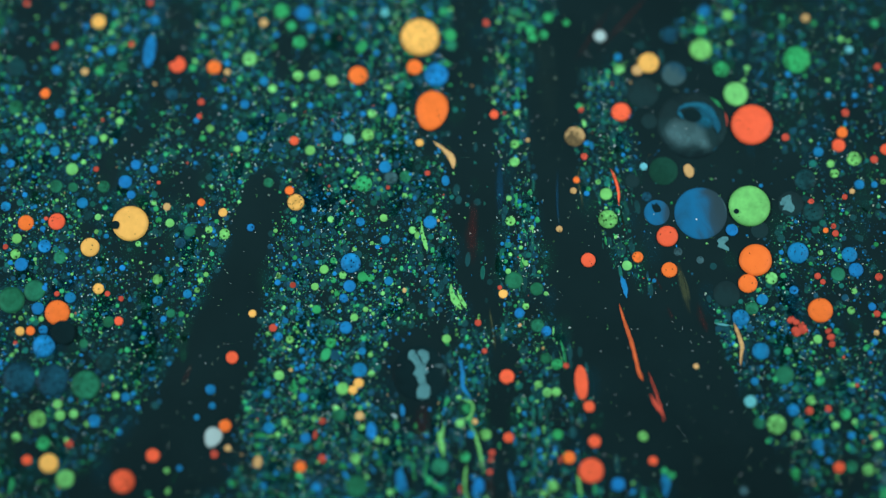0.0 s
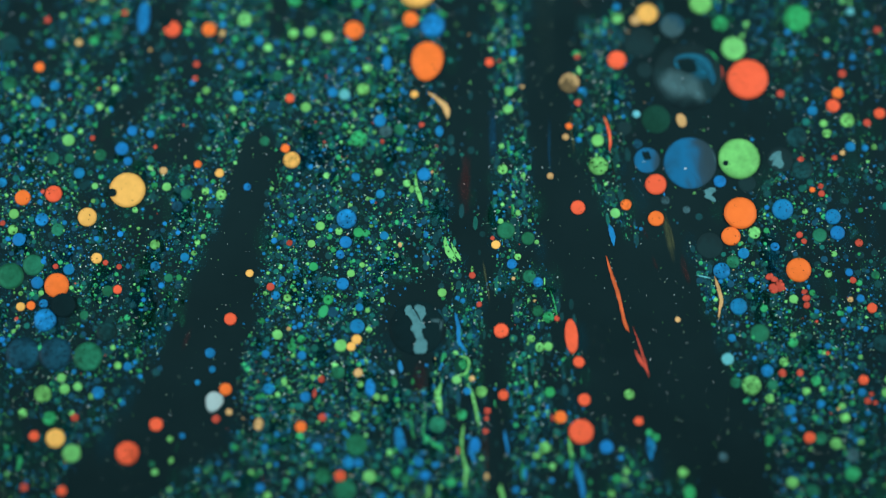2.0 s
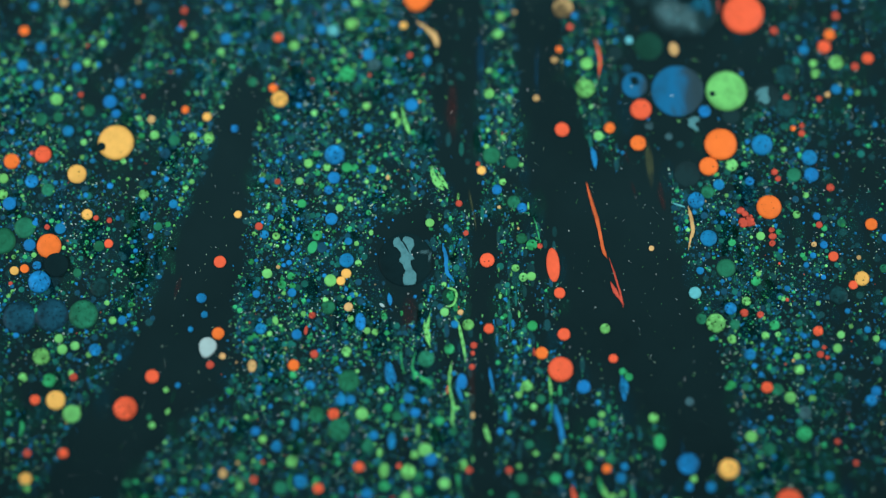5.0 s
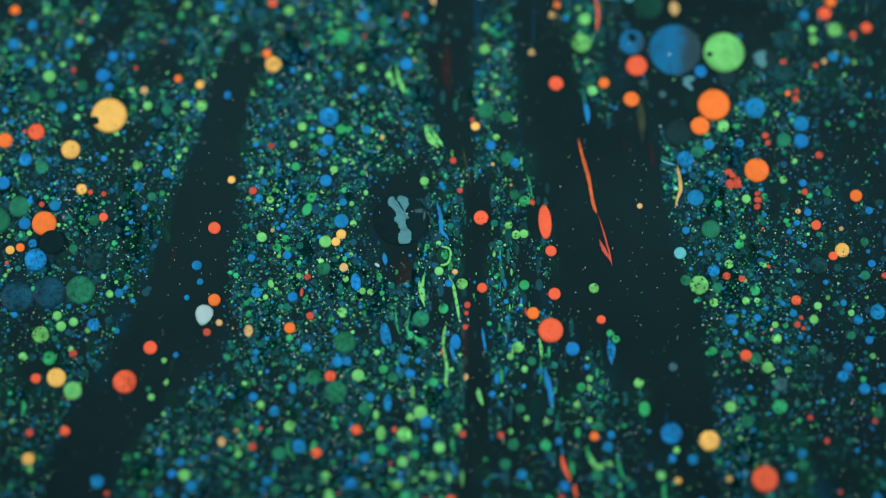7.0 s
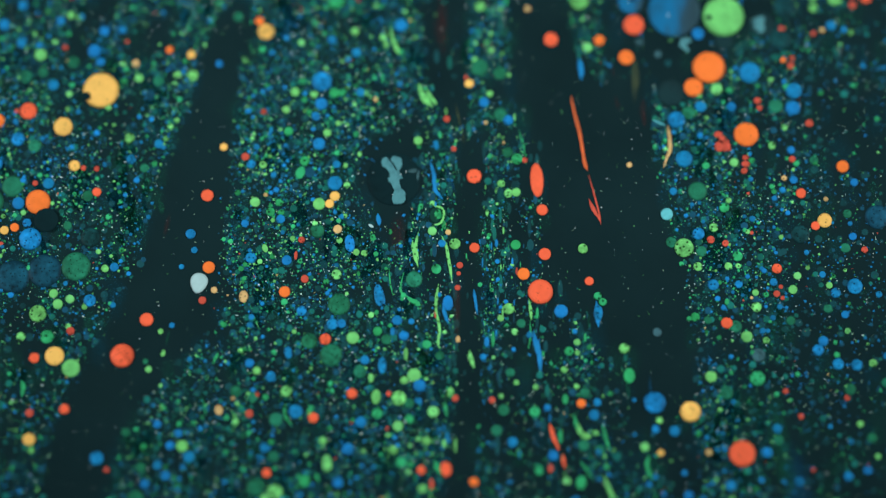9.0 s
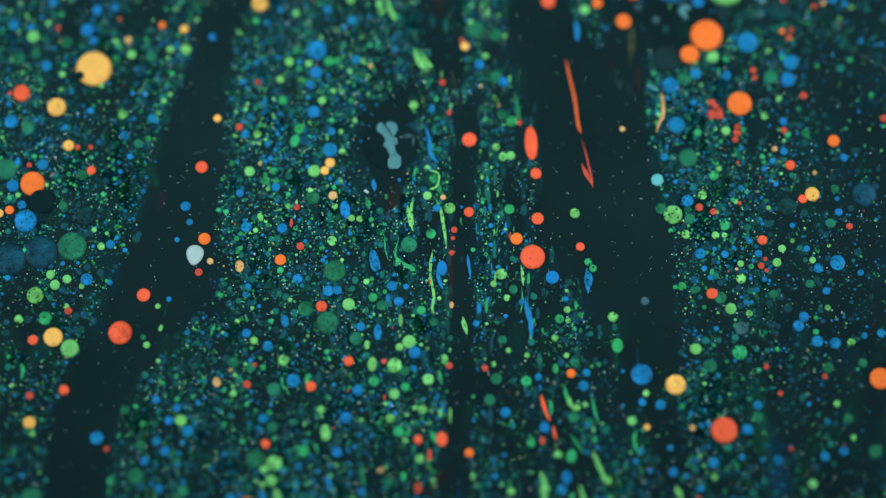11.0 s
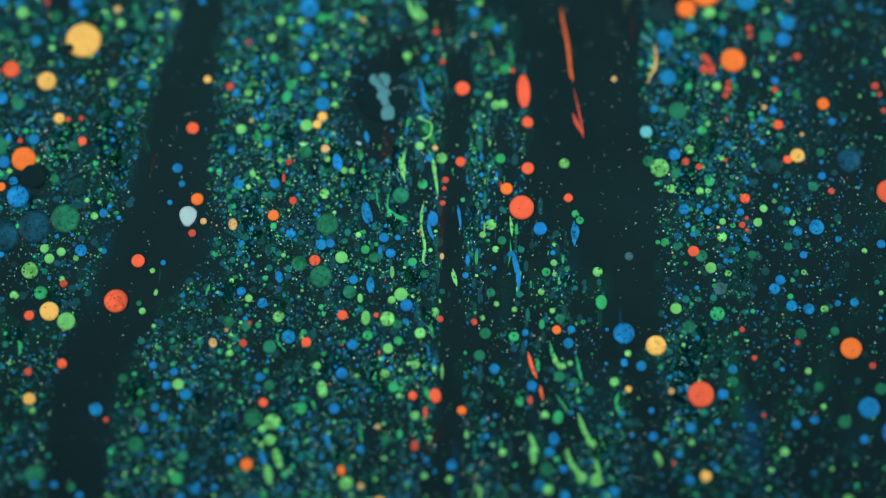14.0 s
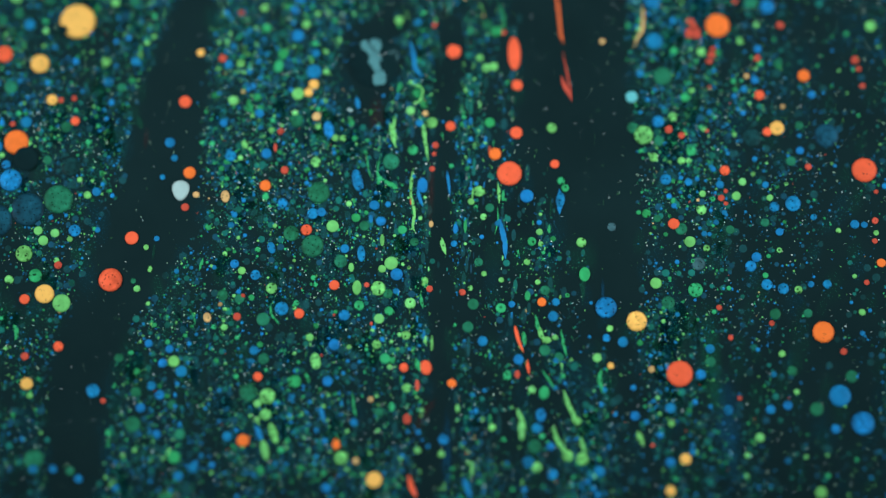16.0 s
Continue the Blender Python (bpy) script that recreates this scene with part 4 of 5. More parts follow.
streak("deep_green", (10.51, -8.03, 0.096), (10.62, -8.82, 0.128), (10.67, -9.93, 0.064))
streak("navy", (11.85, -8.03, 0.064), (11.92, -8.98, 0.096), (12.00, -9.93, 0.032))
streak("deep_green", (11.94, -12.13, 0.128), (12.15, -13.07, 0.159), (12.39, -13.85, 0.096))
streak("green", (9.13, -10.72, 0.064), (9.31, -11.50, 0.128), (9.56, -12.32, 0.064))
streak("lime", (9.23, -13.51, 0.096), (9.50, -14.30, 0.191), (9.85, -14.97, 0.159), (9.99, -15.29, 0.064))
streak("lime", (8.36, -15.36, 0.159), (8.59, -16.09, 0.191), (9.05, -16.75, 0.191), (9.41, -17.15, 0.096))
streak("lime", (5.95, -14.80, 0.191), (6.21, -15.38, 0.159), (6.48, -15.91, 0.096))
streak("lime", (10.19, -15.83, 0.128), (10.39, -16.42, 0.159), (10.52, -16.81, 0.096))
streak("red", (6.13, -10.77, 0.064), (6.26, -11.35, 0.128), (6.52, -12.02, 0.096), (6.65, -12.28, 0.032))
streak("red", (6.83, -12.42, 0.064), (6.88, -12.84, 0.128), (6.97, -13.26, 0.064))
streak("maroon", (0.47, -14.73, 0.096), (-0.03, -15.38, 0.191), (-0.46, -15.97, 0.159), (-0.63, -16.26, 0.064))
streak("red", (-1.70, -18.73, 0.096), (-1.53, -19.40, 0.191), (-1.28, -20.01, 0.191))
streak("green", (7.48, -10.20, 0.032), (7.62, -10.80, 0.159), (7.75, -11.24, 0.096))
streak("green", (0.27, -8.92, 0.159), (0.46, -9.34, 0.191), (0.59, -9.58, 0.096))
streak("green", (0.08, -9.72, 0.096), (0.15, -10.19, 0.128), (0.23, -10.55, 0.064))
streak("green", (-0.53, -12.92, 0.128), (-0.40, -13.36, 0.223), (-0.22, -13.68, 0.096))
streak("green", (6.67, -11.13, 0.128), (6.73, -11.53, 0.159), (6.75, -11.92, 0.096))
streak("green", (11.83, -12.41, 0.096), (11.70, -13.01, 0.159), (11.98, -13.84, 0.096))
streak("deep_green", (-11.46, -9.84, 0.032), (-11.24, -10.47, 0.096), (-11.12, -10.70, 0.032))
streak("green", (-8.89, -9.92, 0.064), (-8.90, -10.51, 0.096), (-8.63, -10.93, 0.064), (-8.52, -11.12, 0.032))
streak("green", (-13.55, -9.45, 0.032), (-13.28, -9.95, 0.064), (-13.30, -10.43, 0.032))
streak("green", (-12.61, -6.89, 0.064), (-12.76, -7.26, 0.128), (-12.91, -7.60, 0.032))
streak("blue", (-10.16, -16.08, 0.096), (-10.04, -16.55, 0.223), (-9.89, -17.03, 0.096))
streak("green", (-7.24, -13.67, 0.096), (-7.10, -13.97, 0.128), (-7.03, -14.26, 0.064))
streak("green", (-4.64, -14.67, 0.064), (-4.59, -15.52, 0.096), (-4.51, -16.08, 0.064))
streak("blue", (-6.55, -15.42, 0.159), (-6.46, -15.87, 0.191), (-6.34, -16.33, 0.096))
streak("maroon", (-6.19, -18.52, 0.064), (-5.99, -18.92, 0.191), (-5.76, -19.31, 0.064))
streak("blue", (1.86, -18.67, 0.191), (2.09, -19.22, 0.223), (2.28, -19.78, 0.128))
streak("green", (7.83, -12.77, 0.032), (8.25, -13.32, 0.096), (8.60, -13.88, 0.032))
streak("deep_green", (-1.88, 5.98, 0.019), (-1.09, 5.73, 0.032), (-0.27, 5.15, 0.019))


def smear(tone, x, y, wide, tall, turn, parent=None, name="paint_smear", z=0.012):
    """A thin soft film of pigment in the oil, fading out towards its uneven rim; half sizes in millimetres."""
    rim = random.Random(round(x * 331 + y * 577))
    waves = [(k, rim.uniform(-0.3, 0.3) / k, rim.uniform(0, 6.3)) for k in (2, 3, 4)]
    n, verts, cover = 28, [(0, 0, 0)], [1.0]
    ca, sa = math.cos(math.radians(-turn)), math.sin(math.radians(-turn))
    for r, c in ((0.3, 0.9), (0.55, 0.62), (0.8, 0.2), (1.0, 0.0)):
        for i in range(n):
            a = 2 * math.pi * i / n
            g = r * (1 + sum(w * math.sin(k * a + p) for k, w, p in waves))
            u, v = wide * g * math.cos(a), tall * g * math.sin(a)
            verts.append(((u * ca - v * sa) * MM, (u * sa + v * ca) * MM, -r * 0.001 * MM))
            cover.append(c)
    faces = [(0, 1 + i, 1 + (i + 1) % n) for i in range(n)]
    faces += [(1 + k * n + i, 1 + (k + 1) * n + i, 1 + (k + 1) * n + (i + 1) % n, 1 + k * n + (i + 1) % n) for k in range(3) for i in range(n)]
    ob = mesh_object(name, verts, faces, [films[tone]], parent, thickness=cover)
    if parent is not None:
        ob.location = (x * MM, y * MM, z * MM)
        return ob
    tagged(ob, f"{FILM_WORDS[tone]} smear of thin paint fading into dark oil", "paint smear", "thin paint smears")
    return afloat(ob, x, y, z)


def blot(parent, name, mat, z, outline, fray=0.03):
    """A torn flat scrap of paint with a frayed rim, from the corners of its outline in millimetres."""
    rim, p, line = random.Random(len(outline)), [np.array(q) for q in outline], []
    for i in range(len(p)):
        a, b, c, d = p[i - 1], p[i], p[(i + 1) % len(p)], p[(i + 2) % len(p)]
        for t in (0, 0.25, 0.5, 0.75):
            q = 0.5 * (2 * b + (c - a) * t + (2 * a - 5 * b + 4 * c - d) * t * t + (3 * b - a - 3 * c + d) * t**3)
            line.append(q + (rim.uniform(-fray, fray), rim.uniform(-fray, fray)))
    n, mid = len(line), sum(line) / len(line)
    verts = [(q[0] * MM, q[1] * MM, -0.03 * MM) for q in line] + [((q[0] * 0.97 + mid[0] * 0.03) * MM, (q[1] * 0.97 + mid[1] * 0.03) * MM, 0) for q in line]
    faces = [(i, (i + 1) % n, n + (i + 1) % n, n + i) for i in range(n)] + [tuple(range(n, 2 * n))]
    ob = mesh_object(name, verts, faces, [mat], parent)
    ob.data.polygons.foreach_set("use_smooth", [False] * len(faces))
    ob.location.z = z * MM
    return ob


# A lamp's glint on a clear drop, put on as a white dot.
def bead(parent, x, y, r, z):
    v, f = dome(r, r, 0, 1.0, 0.05, x, 10)
    ob = tagged(mesh_object("bead", v, f, [dots["chalk"]], parent), "tiny chalk-white dot put on as a lamp glint")
    ob.location = (x * MM, y * MM, z * MM)


def spatter(tone, spots):
    """A burst of touching small drops, drifting as one; x, y and radius of each."""
    x, y = spots[0][:2]
    v, f = dome(spots[0][2], spots[0][2] * 0.85, 0.4, 0.9, 0.12, spots[0][0], 20)
    ob = mesh_object(tone + "_paint_spatter", v, f, [speckled[tone]])
    for k, (a, b, r) in enumerate(spots[1:]):
        v, f = dome(r, r * 0.85, k, 0.9, 0.12, a, 18)
        o = mesh_object("droplet", v, f, [speckled[tone]], ob)
        o.location = ((a - x) * MM, (b - y) * MM, 0)
    tagged(ob, f"burst {WORDS[tone]} paint drop broken into small droplets", "paint spatter")
    return afloat(ob, x, y, 0.05)


FILM_WORDS = {"maroon": "dim maroon", "olive": "dim olive", "moss": "faint grey-green", "navy": "dim navy-blue", "deep_green": "dim green"}
smear("maroon", -2.51, -0.35, 0.51, 1.53, 0)
smear("maroon", 0.01, 11.55, 0.38, 1.91, -5)
smear("maroon", 0.13, 12.36, 0.38, 1.43, 0)
smear("olive", 11.04, 8.89, 0.22, 1.75, -3)
smear("maroon", 0.84, -4.40, 0.25, 2.87, 0)
smear("moss", 5.86, 21.48, 0.83, 4.14, 0)
smear("maroon", 11.21, 23.91, 0.19, 2.23, 48)
smear("maroon", 9.36, 23.56, 0.16, 2.23, 40)
smear("maroon", 12.06, 24.64, 0.13, 1.91, 52)
smear("navy", 1.85, 14.89, 0.25, 2.23, 0)
smear("maroon", 11.58, 6.89, 0.22, 0.96, 0)
smear("deep_green", 10.65, -17.19, 0.38, 2.23, -15)
smear("navy", 20.59, -14.74, 0.96, 3.50, -10)
smear("deep_green", 19.49, -11.47, 0.76, 3.82, -8)
smear("maroon", -0.52, -15.92, 0.32, 1.27, 20)
smear("deep_green", 6.79, -16.38, 0.45, 2.87, -10)
smear("navy", 0.95, -17.48, 0.32, 2.55, 0)
spatter("brick", ((15.85, 5.63, 0.23), (16.09, 5.42, 0.20), (16.28, 5.16, 0.18), (15.93, 4.92, 0.31), (16.24, 4.86, 0.23), (16.43, 5.02, 0.15), (16.49, 4.82, 0.13), (16.41, 5.26, 0.10)))
spatter("brick", ((17.43, 4.32, 0.18), (17.45, 3.95, 0.23), (17.38, 3.55, 0.20)))

# ---- clear marbled drops ----
INK = (0.007, 0.022, 0.026)
swirl = marbled("marbled_teal", (0.045, 0.115, 0.13), (0.014, 0.075, 0.12), (0.012, 0.035, 0.042), 0.9, 700)
halved = marbled("marbled_blue", (0.010, 0.165, 0.36), (0.028, 0.066, 0.085), (0.016, 0.06, 0.09), -0.15, 330, reach=215, stir=0.7)
hazy = marbled("marbled_dark", (0.012, 0.042, 0.047), (0.011, 0.033, 0.037), INK, 1.3, 700)
mossy = marbled("marbled_green", (0.008, 0.055, 0.038), (0.010, 0.07, 0.05), (0.008, 0.035, 0.032), 0.4, 1200)
amber = marbled("marbled_tan", (0.10, 0.085, 0.045), (0.55, 0.40, 0.18), (0.40, 0.27, 0.11), 0.9, 1100)
inky = marbled("marbled_ink", (0.0050, 0.021, 0.025), (0.0055, 0.024, 0.028), (0.0042, 0.017, 0.020), 0.4, 900)
milky = marbled("marbled_milky", (0.09, 0.29, 0.32), (0.06, 0.20, 0.23), (0.035, 0.13, 0.16), 0.9, 1500, reach=60)
azure = marbled("marbled_azure", (0.014, 0.155, 0.25), (0.010, 0.10, 0.17), (0.01, 0.06, 0.09), 0.2, 1500, reach=60)


def clear_drop(mat, x, y, r, words, z=0.02):
    return drop("dark", x, y, r, mat=mat, z=z, high=0.2, label=words, wobble=0.012)


big = clear_drop(hazy, 14.02, 17.85, 1.98, "large clear dark drop with teal and blue swirls")
smear("cloud", -0.55, -0.45, 1.4, 1.1, 30, big, "cloud", 0.150)
smear("cloud", -1.0, -0.3, 0.75, 0.95, -20, big, "cloud", 0.154)
smear("cloud", 0.25, -0.85, 1.0, 0.65, 60, big, "cloud", 0.158)
smear("moss", 0.35, 1.5, 0.85, 0.3, 10, big, "cloud", 0.12)
smear("azure", 0.8, 0.3, 0.75, 0.95, -30, big, "cloud", 0.162)
streak("blue", (-0.62, 1.0, 0.10), (-0.2, 1.15, 0.16), (0.3, 1.13, 0.18), (0.8, 0.95, 0.24), (1.15, 0.6, 0.30), (1.32, 0.05, 0.24), (1.38, -0.4, 0.28), (1.3, -0.85, 0.06), parent=big, name="swirl", z=0.175, mat=azure, ragged=0.1)
streak("blue", (-0.6, 0.95, 0.12), (-0.55, 0.7, 0.14), (-0.4, 0.4, 0.05), parent=big, name="swirl", z=0.18, mat=azure, ragged=0.1)
blot(big, "dark_hollow", inky, 0.185, ((-0.4, 0.55), (-0.25, 0.85), (0.1, 0.92), (0.45, 0.75), (0.62, 0.4), (0.5, 0.12), (0.15, 0.1), (-0.2, 0.25)), 0.015)
streak("green", (1.35, 1.3, 0.03), (1.65, 1.05, 0.09), (1.86, 0.6, 0.04), parent=big, name="swirl", z=0.08)
streak("brick", (1.99, 0.35, 0.02), (2.02, -0.05, 0.05), (1.95, -0.5, 0.02), parent=big, name="swirl", z=0.03)
streak("blue", (0.35, -1.75, 0.03), (0.8, -1.62, 0.18), (1.3, -1.35, 0.10), parent=big, name="swirl", z=0.03, mat=azure)
for x, y, r in ((-0.4, -0.15, 0.025), (1.4, -0.45, 0.03), (-1.0, 0.1, 0.02)):
    bead(big, x, y, r, 0.18)
halves = clear_drop(halved, 13.07, 12.92, 1.50, "large clear drop, half blue and half slate")
bead(halves, -0.35, -0.3, 0.05, 0.10)
streak("cyan", (1.2, 0.75, 0.02), (1.42, 0.2, 0.05), (1.4, -0.5, 0.02), parent=halves, name="bright_rim", z=0.06, mat=films["cloud"])
small = clear_drop(halved, 10.65, 13.38, 0.73, "clear drop, half blue and half slate with a dark notch")
blot(small, "dark_notch", inky, 0.07, ((-0.2, 0.55), (-0.03, 0.45), (0.1, 0.56), (0.27, 0.1), (0.1, 0.0), (-0.15, 0.06)), 0.01)
bead(small, -0.2, -0.08, 0.035, 0.06)
clear_drop(swirl, 13.72, 20.84, 0.70, "clear drop with cloudy teal pigment")
clear_drop(hazy, 11.62, 20.03, 0.90, "clear dark grey drop sunk in oil")
clear_drop(hazy, 11.60, 18.44, 0.45, "clear dark grey drop sunk in oil")
clear_drop(hazy, 13.12, 8.02, 0.75, "clear dark grey drop sunk in oil")
clear_drop(mossy, 11.65, 15.62, 0.82, "clear dark green drop sunk in oil")
clear_drop(hazy, 9.71, 15.32, 0.40, "clear dark grey drop sunk in oil")
clear_drop(amber, 6.90, 17.98, 0.58, "tan drop marbled with dark veins", 0.05)
holder = clear_drop(hazy, 18.05, 12.28, 0.72, "clear dark drop holding a torn pale scrap")
blot(holder, "torn_scrap", milky, 0.06, ((-0.62, 0.15), (-0.4, 0.4), (-0.1, 0.52), (0.12, 0.45), (0.08, 0.1), (0.15, -0.3), (-0.1, -0.5), (-0.35, -0.3), (-0.55, -0.2), (-0.4, 0.0)), 0.03)
scrap = blot(None, "torn_paint_scrap", milky, 0.05, ((-0.25, 0.3), (0.05, 0.42), (0.35, 0.38), (0.4, 0.2), (0.12, 0.0), (0.3, -0.3), (0.22, -0.45), (0.0, -0.3), (-0.3, -0.05), (-0.2, 0.1)), 0.02)
tagged(scrap, "pale teal torn scrap of paint floating on dark oil", "paint scrap")
afloat(scrap, 13.72, 10.93, 0.06)
clear_drop(inky, -22.32, 0.89, 0.68, "dark clear drop overlapping an orange drop", 0.2)
clear_drop(hazy, 15.92, 11.26, 0.5, "dark clear drop sunk in oil")
clear_drop(mossy, -0.20, 0.78, 0.50, "teal-green clear drop with a bright rim", 0.03)
streak("lime", (-0.45, 1.27, 0.09), (-0.00, 1.14, 0.09), (0.12, 0.75, 0.09), (-0.07, 0.29, 0.09), (-0.46, 0.16, 0.09), z=0.2)
film = clear_drop(inky, -2.70, 2.84, 1.55, "large dark clear drop holding a torn pale film")
blot(film, "torn_film", milky, 0.13, ((-0.71, 0.81), (-0.65, 1.17), (-0.42, 1.27), (-0.26, 1.04), (-0.17, 1.24), (0.02, 1.33), (0.28, 1.27), (0.44, 1.04), (0.44, 0.75), (0.28, 0.52), (0.34, 0.26), (0.50, 0.06), (0.28, -0.07), (0.37, -0.49), (0.60, -0.82), (0.63, -1.24), (0.40, -1.43), (-0.07, -1.43), (-0.11, -1.11), (-0.01, -0.72), (-0.17, -0.29), (-0.36, -0.07), (-0.26, 0.26), (-0.49, 0.62)))
streak("dark", (-0.26, 1.14, 0.040), (-0.04, 0.81, 0.070), (0.25, 0.29, 0.030), parent=film, name="crack", z=0.15, mat=inky, ragged=0.1)
streak("cyan", (-1.19, 0.81, 0.030), (-0.90, 1.20, 0.050), (-0.49, 1.40, 0.030), parent=film, name="torn_edge", z=0.11, mat=films["moss"], ragged=0.1)
smear("cloud", 1.05, 0.45, 0.38, 0.16, 0, film, "cloud", 0.135)
smear("cloud", 1.35, 0.2, 0.12, 0.36, 10, film, "cloud", 0.14)
for x, y, r in ((0.37, 0.28, 0.035), (0.66, 0.4, 0.03), (-1.2, 0.36, 0.02), (-0.1, -0.9, 0.02), (0.95, 1.1, 0.02)):
    bead(film, x, y, r, 0.12)
clear_drop(inky, -20.00, 7.94, 0.24, "dark clear bubble biting into a yellow drop", 0.3)
clear_drop(inky, -17.25, 18.76, 0.34, "dark clear bubble biting into a red drop", 0.16)
clear_drop(inky, 14.98, 12.55, 0.15, "dark round hole in a light green drop", 0.33)

# ---- fine droplets ----
lanes = []


def lane(depth, *marks):
    """A channel of almost bare oil: x, y and half width along it."""
    lanes.append((depth, [np.array(m) for m in marks]))


lane(1.0, (-11.2, 13.4, 0.4), (-11.9, 12.0, 0.95), (-12.8, 7.0, 1.3), (-14.3, 1.6, 1.95), (-14.8, -2.3, 2.3), (-15.2, -4.0, 2.6))
lane(1.0, (-15.4, -4.2, 2.5), (-18.3, -8.4, 2.0), (-20.0, -11.5, 1.9), (-20.9, -17.2, 1.7))
lane(0.9, (-16.6, 21.5, 1.0), (-17.1, 19.0, 1.0), (-18.5, 14.6, 0.9), (-20.6, 10.6, 0.7))
lane(0.75, (-25.0, 22.0, 2.2), (-25.6, 17.8, 2.1), (-24.7, 15.1, 1.2))
lane(0.92, (-17.2, 10.9, 0.75), (-16.0, 11.4, 0.85))
lane(0.92, (1.9, 25.4, 1.28), (1.1, 21.5, 1.44), (0.2, 15.6, 1.44), (0.3, 10.2, 1.28), (0.8, 6.7, 0.83))
lane(0.95, (1.7, 4.7, 0.77), (1.4, 0.3, 0.77), (1.5, -4.3, 0.70), (1.6, -8.6, 0.64), (1.1, -13.0, 0.70), (0.4, -16.4, 0.96), (-0.8, -19.6, 1.08))
lane(1.0, (10.1, 25.4, 1.75), (6.7, 22.1, 1.59), (5.5, 18.4, 1.44), (5.2, 14.5, 1.34), (5.9, 10.1, 1.91), (7.4, 6.5, 2.23), (8.4, 3.4, 2.71), (9.6, -0.4, 3.1), (11.0, -4.2, 2.9))
lane(1.0, (9.9, 6.3, 2.3), (10.7, 1.0, 2.15), (11.6, -2.8, 2.15), (12.6, -5.7, 1.8), (12.9, -8.2, 1.6))
lane(0.85, (12.9, -7.5, 1.6), (13.0, -10.5, 1.2), (13.7, -13.5, 1.1), (14.3, -18.1, 1.3))
lane(0.75, (11.2, -5.2, 2.6), (11.0, -9.0, 2.2), (11.2, -12.0, 1.4))
lane(0.97, (13.2, 20.6, 2.39), (14.1, 17.6, 3.83), (14.1, 14.6, 4.47), (12.8, 12.2, 3.83), (12.2, 10.6, 3.03))
lane(0.9, (-3.0, 4.1, 1.59), (-3.0, 2.4, 1.75), (-2.9, 0.3, 1.12))
lane(0.6, (4.3, 7.2, 0.96), (5.0, 1.9, 1.28), (5.8, -2.2, 1.59))
lane(0.85, (7.1, -0.4, 1.44), (6.9, -4.2, 0.96), (6.4, -6.7, 0.57))
lane(0.66, (4.3, -7.4, 1.44), (5.3, -10.6, 2.39), (6.0, -14.3, 2.55), (6.3, -18.7, 2.55))
lane(0.6, (29.2, -2.7, 1.91), (27.7, -5.4, 1.91), (27.5, -9.6, 2.23), (26.0, -15.9, 2.87))
lane(0.5, (24.2, 6.8, 1.91), (26.0, 2.1, 1.91))
lane(1.0, (9.3, 23.3, 1.59), (12.1, 24.5, 1.75), (15.6, 26.2, 1.91))
lane(0.8, (-17.9, 6.7, 1.15), (-16.9, 7.5, 0.64))
lane(0.75, (-22.2, 0.6, 0.83), (-22.7, 1.0, 0.96))


def crowd(x, y):
    """How thick the fine droplets lie, and how far the oil there is drawn out."""
    keep = np.ones(len(x))
    for depth, marks in lanes:
        inside = np.zeros(len(x))
        for a, b in zip(marks, marks[1:]):
            d = b[:2] - a[:2]
            t = np.clip(((x - a[0]) * d[0] + (y - a[1]) * d[1]) / (d @ d), 0, 1)
            gap = np.hypot(x - a[0] - t * d[0], y - a[1] - t * d[1]) / (a[2] + t * (b[2] - a[2]))
            inside = np.maximum(inside, np.clip((1.22 - gap) / 0.35, 0, 1))
        keep *= 1 - depth * inside
    return keep


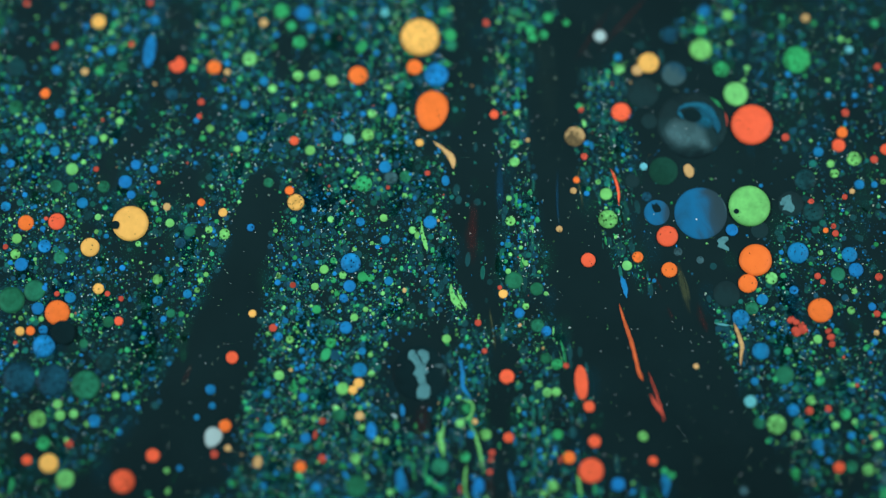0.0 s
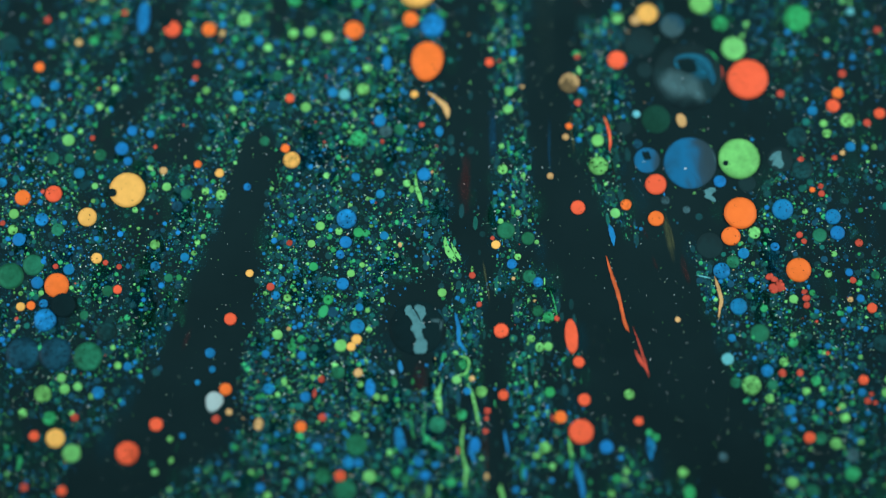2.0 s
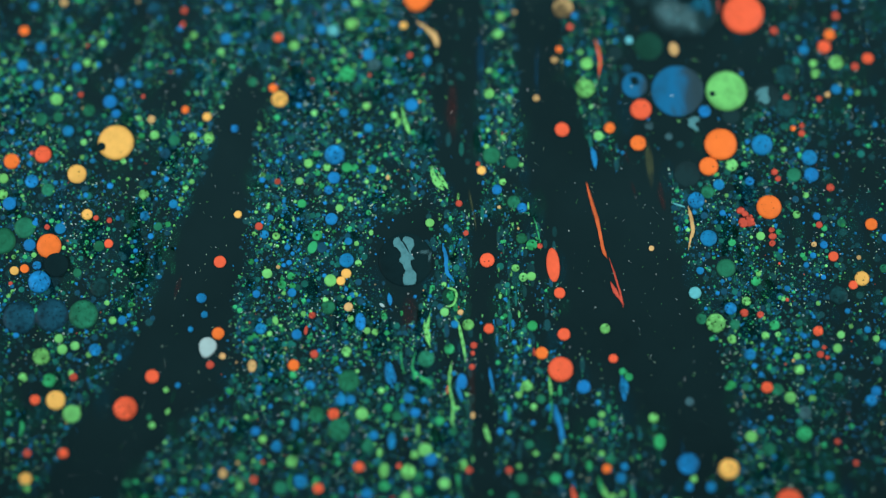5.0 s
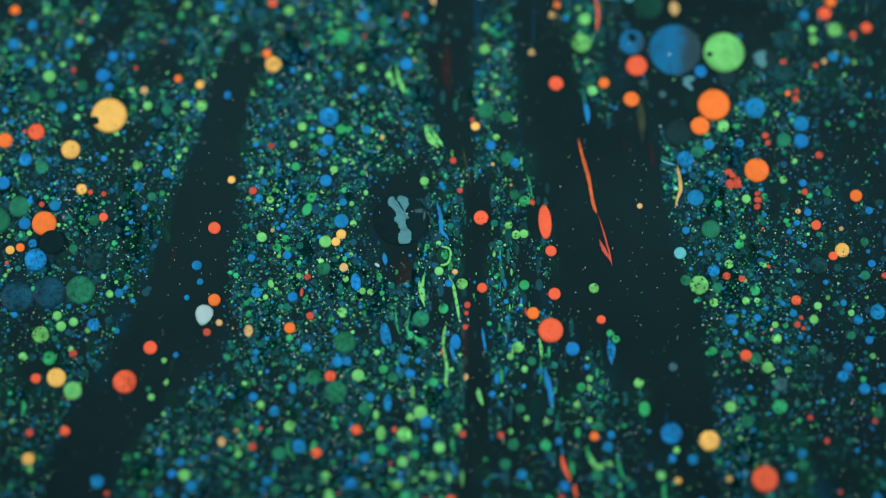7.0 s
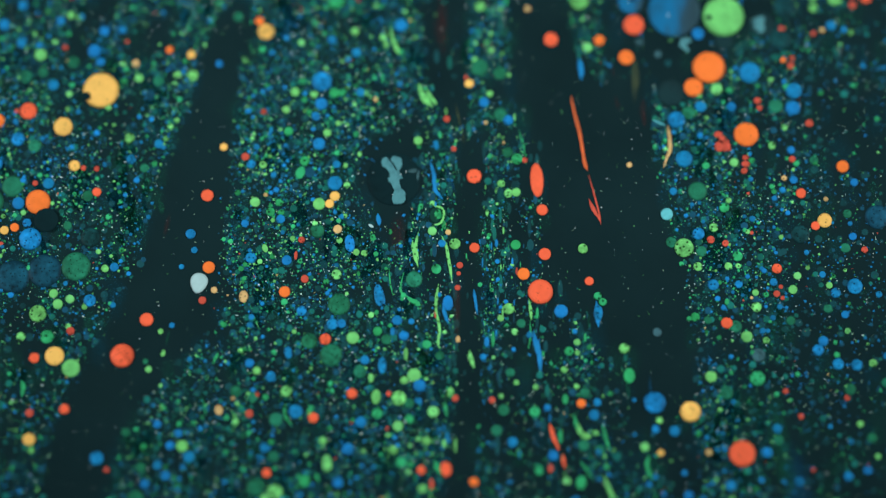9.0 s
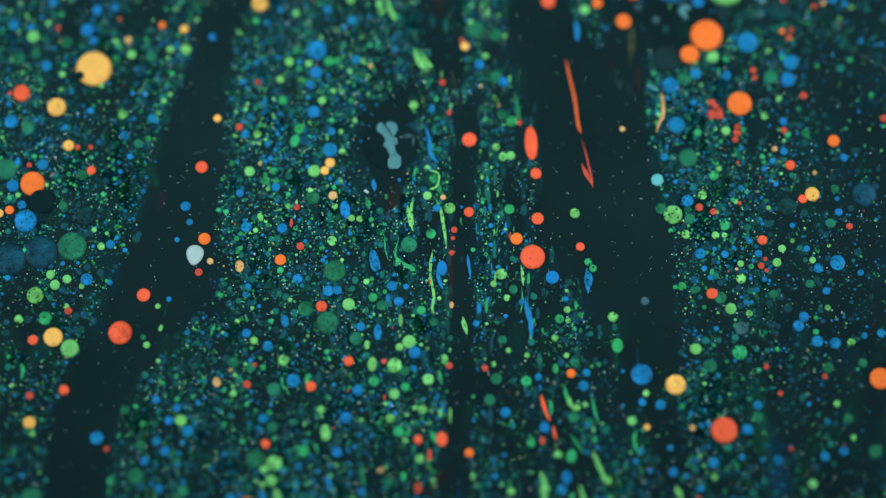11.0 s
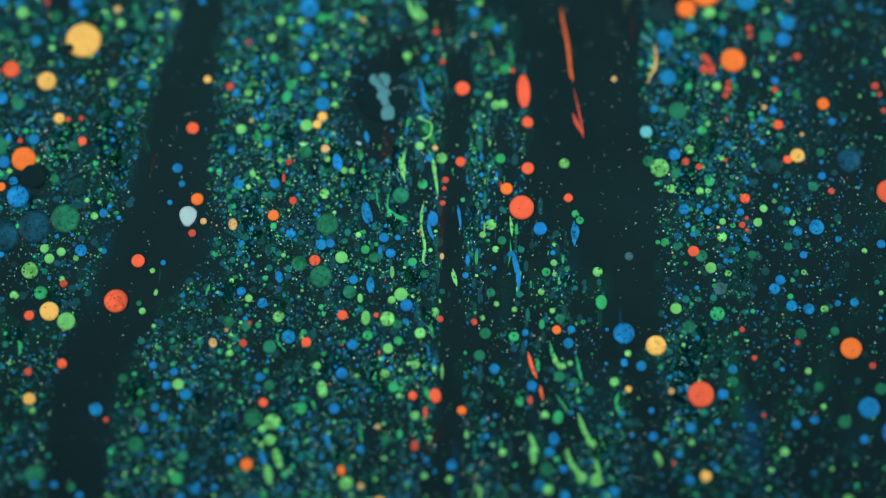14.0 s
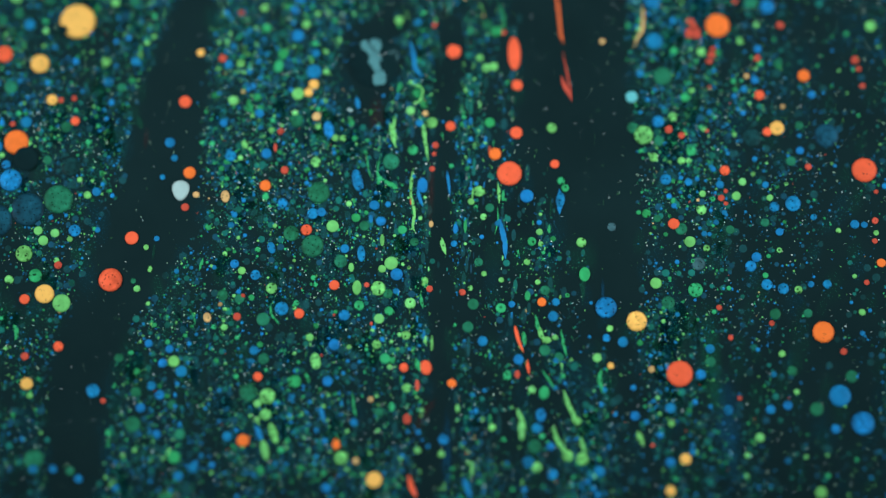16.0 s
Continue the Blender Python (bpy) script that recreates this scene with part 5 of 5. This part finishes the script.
def droplets():
    rng = np.random.default_rng(7)
    count = 165000
    x, y = rng.uniform(-31.5, 34, count), rng.uniform(-22, 28, count)
    keep = crowd(x, y)
    clump = np.array([noise.noise((a * 0.35, b * 0.22, 3.0)) + 0.6 * noise.noise((a * 1.1, b * 0.8, 9.0)) for a, b in zip(x, y)])
    tint = np.array([noise.noise((a * 0.5 + 40, b * 0.3, 1.0)) for a, b in zip(x, y)])
    right = np.clip((x - 16.5) / 5, 0, 1)
    thick = keep * np.clip(0.62 + 0.75 * clump, 0.12, 1) * (1 - 0.62 * right)
    thick *= 1 - 0.25 * np.clip((-4 - y) / 3, 0, 1) * np.clip((y + 16) / 3, 0, 1)
    thick *= 1 - 0.3 * np.clip((x - 14) / 4, 0, 1) * np.clip((-12 - y) / 3, 0, 1)
    thick += 0.4 * keep * np.exp(-(((x + 9) / 3.5) ** 2) - ((y - 1) / 8) ** 2)
    thick *= 1 - 0.25 * np.clip((-2 - y) / 4, 0, 1) * np.clip((-16 - x) / 2, 0, 1)
    big = rng.random(count)
    r = 0.027 * (1 - big * 0.972) ** (-1 / 1.85)
    pick = rng.random(count)
    bare = pick > thick * 0.9
    # a few stray grains lie in the bare channels too
    stray = bare & (rng.random(count) < 0.022)
    r[stray] = rng.uniform(0.012, 0.027, stray.sum())
    alive = ~bare | stray
    # a layer of larger dim drops in the crowded oil, painting its teal haze
    deep = ~bare & (rng.random(count) < 0.075)
    r[deep] = rng.uniform(0.08, 0.24, deep.sum())
    spark = ~bare & ~deep & (r < 0.05) & (rng.random(count) < 0.15)
    r[spark] = rng.uniform(0.024, 0.042, spark.sum())
    hx, hy, hr = (np.array(c) for c in zip(*heroes))
    for k in range(len(hx)):
        alive &= deep | (np.hypot(x - hx[k], y - hy[k]) > hr[k] * 1.0 + 0.3 * r)
    tones = ("lime", "green", "teal", "blue", "deep_blue", "brick", "tan", "chalk", "murk", "cream")
    u = rng.random(count)
    tone = np.zeros(count, int)
    blue = np.clip(0.42 + 0.5 * tint + 0.12 * right, 0.08, 0.7)
    for i in range(count):
        if deep[i]:
            tone[i] = 8
        elif stray[i] or spark[i]:
            tone[i] = 7 if u[i] < 0.35 else 9 if u[i] < 0.75 else 0
        elif u[i] < 0.003 + 0.007 * right[i]:
            tone[i] = 5
        elif u[i] < 0.006 + 0.009 * right[i]:
            tone[i] = 6
        else:
            w = rng.random()
            if rng.random() < blue[i]:
                tone[i] = 3 if w < 0.42 else 4
            else:
                tone[i] = 0 if w < 0.17 else 1 if w < 0.45 else 2
    # drawn-out drops in the sheared middle
    shear = np.exp(-(((x - 4.0 - 0.12 * y) / 6.0) ** 2)) * (rng.random(count) < np.where(tone == 8, 0.7, 0.25))
    long = 1 + shear * rng.uniform(0.5, 2.4, count)
    templates = {}
    for n, prof in ((6, ((1, -0.1), (0.62, 0.42))), (8, ((1, -0.1), (0.82, 0.3), (0.4, 0.45))), (12, ((1, -0.1), (0.95, 0.15), (0.72, 0.35), (0.35, 0.44)))):
        v = np.array([p for a, z in prof for p in ring(a, z, n)])
        f = [[k * n + i, k * n + (i + 1) % n, (k + 1) * n + (i + 1) % n, (k + 1) * n + i] for k in range(len(prof) - 1) for i in range(n)]
        f.append([(len(prof) - 1) * n + i for i in range(n)])
        templates[n] = (v, f)
    # soft see-through pigment discs paint a haze between the crowded droplets
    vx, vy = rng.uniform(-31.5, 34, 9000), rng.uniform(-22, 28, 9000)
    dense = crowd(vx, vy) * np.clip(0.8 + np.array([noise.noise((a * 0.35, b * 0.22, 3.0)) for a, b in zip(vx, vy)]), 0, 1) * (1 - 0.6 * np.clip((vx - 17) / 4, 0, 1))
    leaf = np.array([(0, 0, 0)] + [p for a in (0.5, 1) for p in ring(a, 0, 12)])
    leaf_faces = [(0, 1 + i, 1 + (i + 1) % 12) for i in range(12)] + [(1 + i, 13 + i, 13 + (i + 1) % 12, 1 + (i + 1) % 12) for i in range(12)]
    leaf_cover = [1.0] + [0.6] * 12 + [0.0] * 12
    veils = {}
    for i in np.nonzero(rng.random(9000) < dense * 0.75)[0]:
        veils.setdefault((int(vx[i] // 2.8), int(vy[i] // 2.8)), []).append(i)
    cells, fray = {}, rng.normal(0, 0.55, (count, 2))
    for i in np.nonzero(alive)[0]:
        cells.setdefault((int((x[i] + fray[i, 0]) // 2.8), int((y[i] + fray[i, 1]) // 2.8)), []).append(i)
    for (cx, cy), members in sorted(cells.items()):
        mx, my = cx * 2.8 + 1.4, cy * 2.8 + 1.4
        verts, faces, index, base = [], [], [], 0
        for i in members:
            v, f = templates[6 if r[i] < 0.055 else 8 if r[i] < 0.09 else 12]
            sunk = tone[i] in (2, 4, 8)
            s = r[i] * (1.0 if tone[i] == 8 else 1.2 if sunk else 1.0)
            w = v * (s / math.sqrt(long[i]), s * long[i], s * (0.06 if tone[i] == 8 else 0.3 if sunk else 0.75))
            w = w + (x[i] - mx, y[i] - my, 0.0 if sunk else 0.012)
            verts.extend(map(tuple, w * MM))
            faces.extend([tuple(base + q for q in g) for g in f])
            index.extend([int(tone[i])] * len(f))
            base += len(v)
        cover = [1.0] * base
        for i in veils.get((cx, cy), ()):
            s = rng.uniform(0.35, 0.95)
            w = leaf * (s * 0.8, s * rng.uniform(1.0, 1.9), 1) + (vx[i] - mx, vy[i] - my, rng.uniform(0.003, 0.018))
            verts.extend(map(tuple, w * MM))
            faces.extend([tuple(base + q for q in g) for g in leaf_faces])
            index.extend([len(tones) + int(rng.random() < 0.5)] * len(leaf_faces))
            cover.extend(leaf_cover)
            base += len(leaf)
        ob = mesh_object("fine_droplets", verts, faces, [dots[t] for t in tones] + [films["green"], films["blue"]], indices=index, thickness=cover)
        tagged(ob, "scatter of fine green and blue paint droplets on oil", "paint droplets", "fine droplets", "stuff")
        afloat(ob, mx, my, 0.0)


droplets()


def motions():
    for ob, x, y, z in drifting:
        walk(ob, drift_rows(x, y, z))


motions()
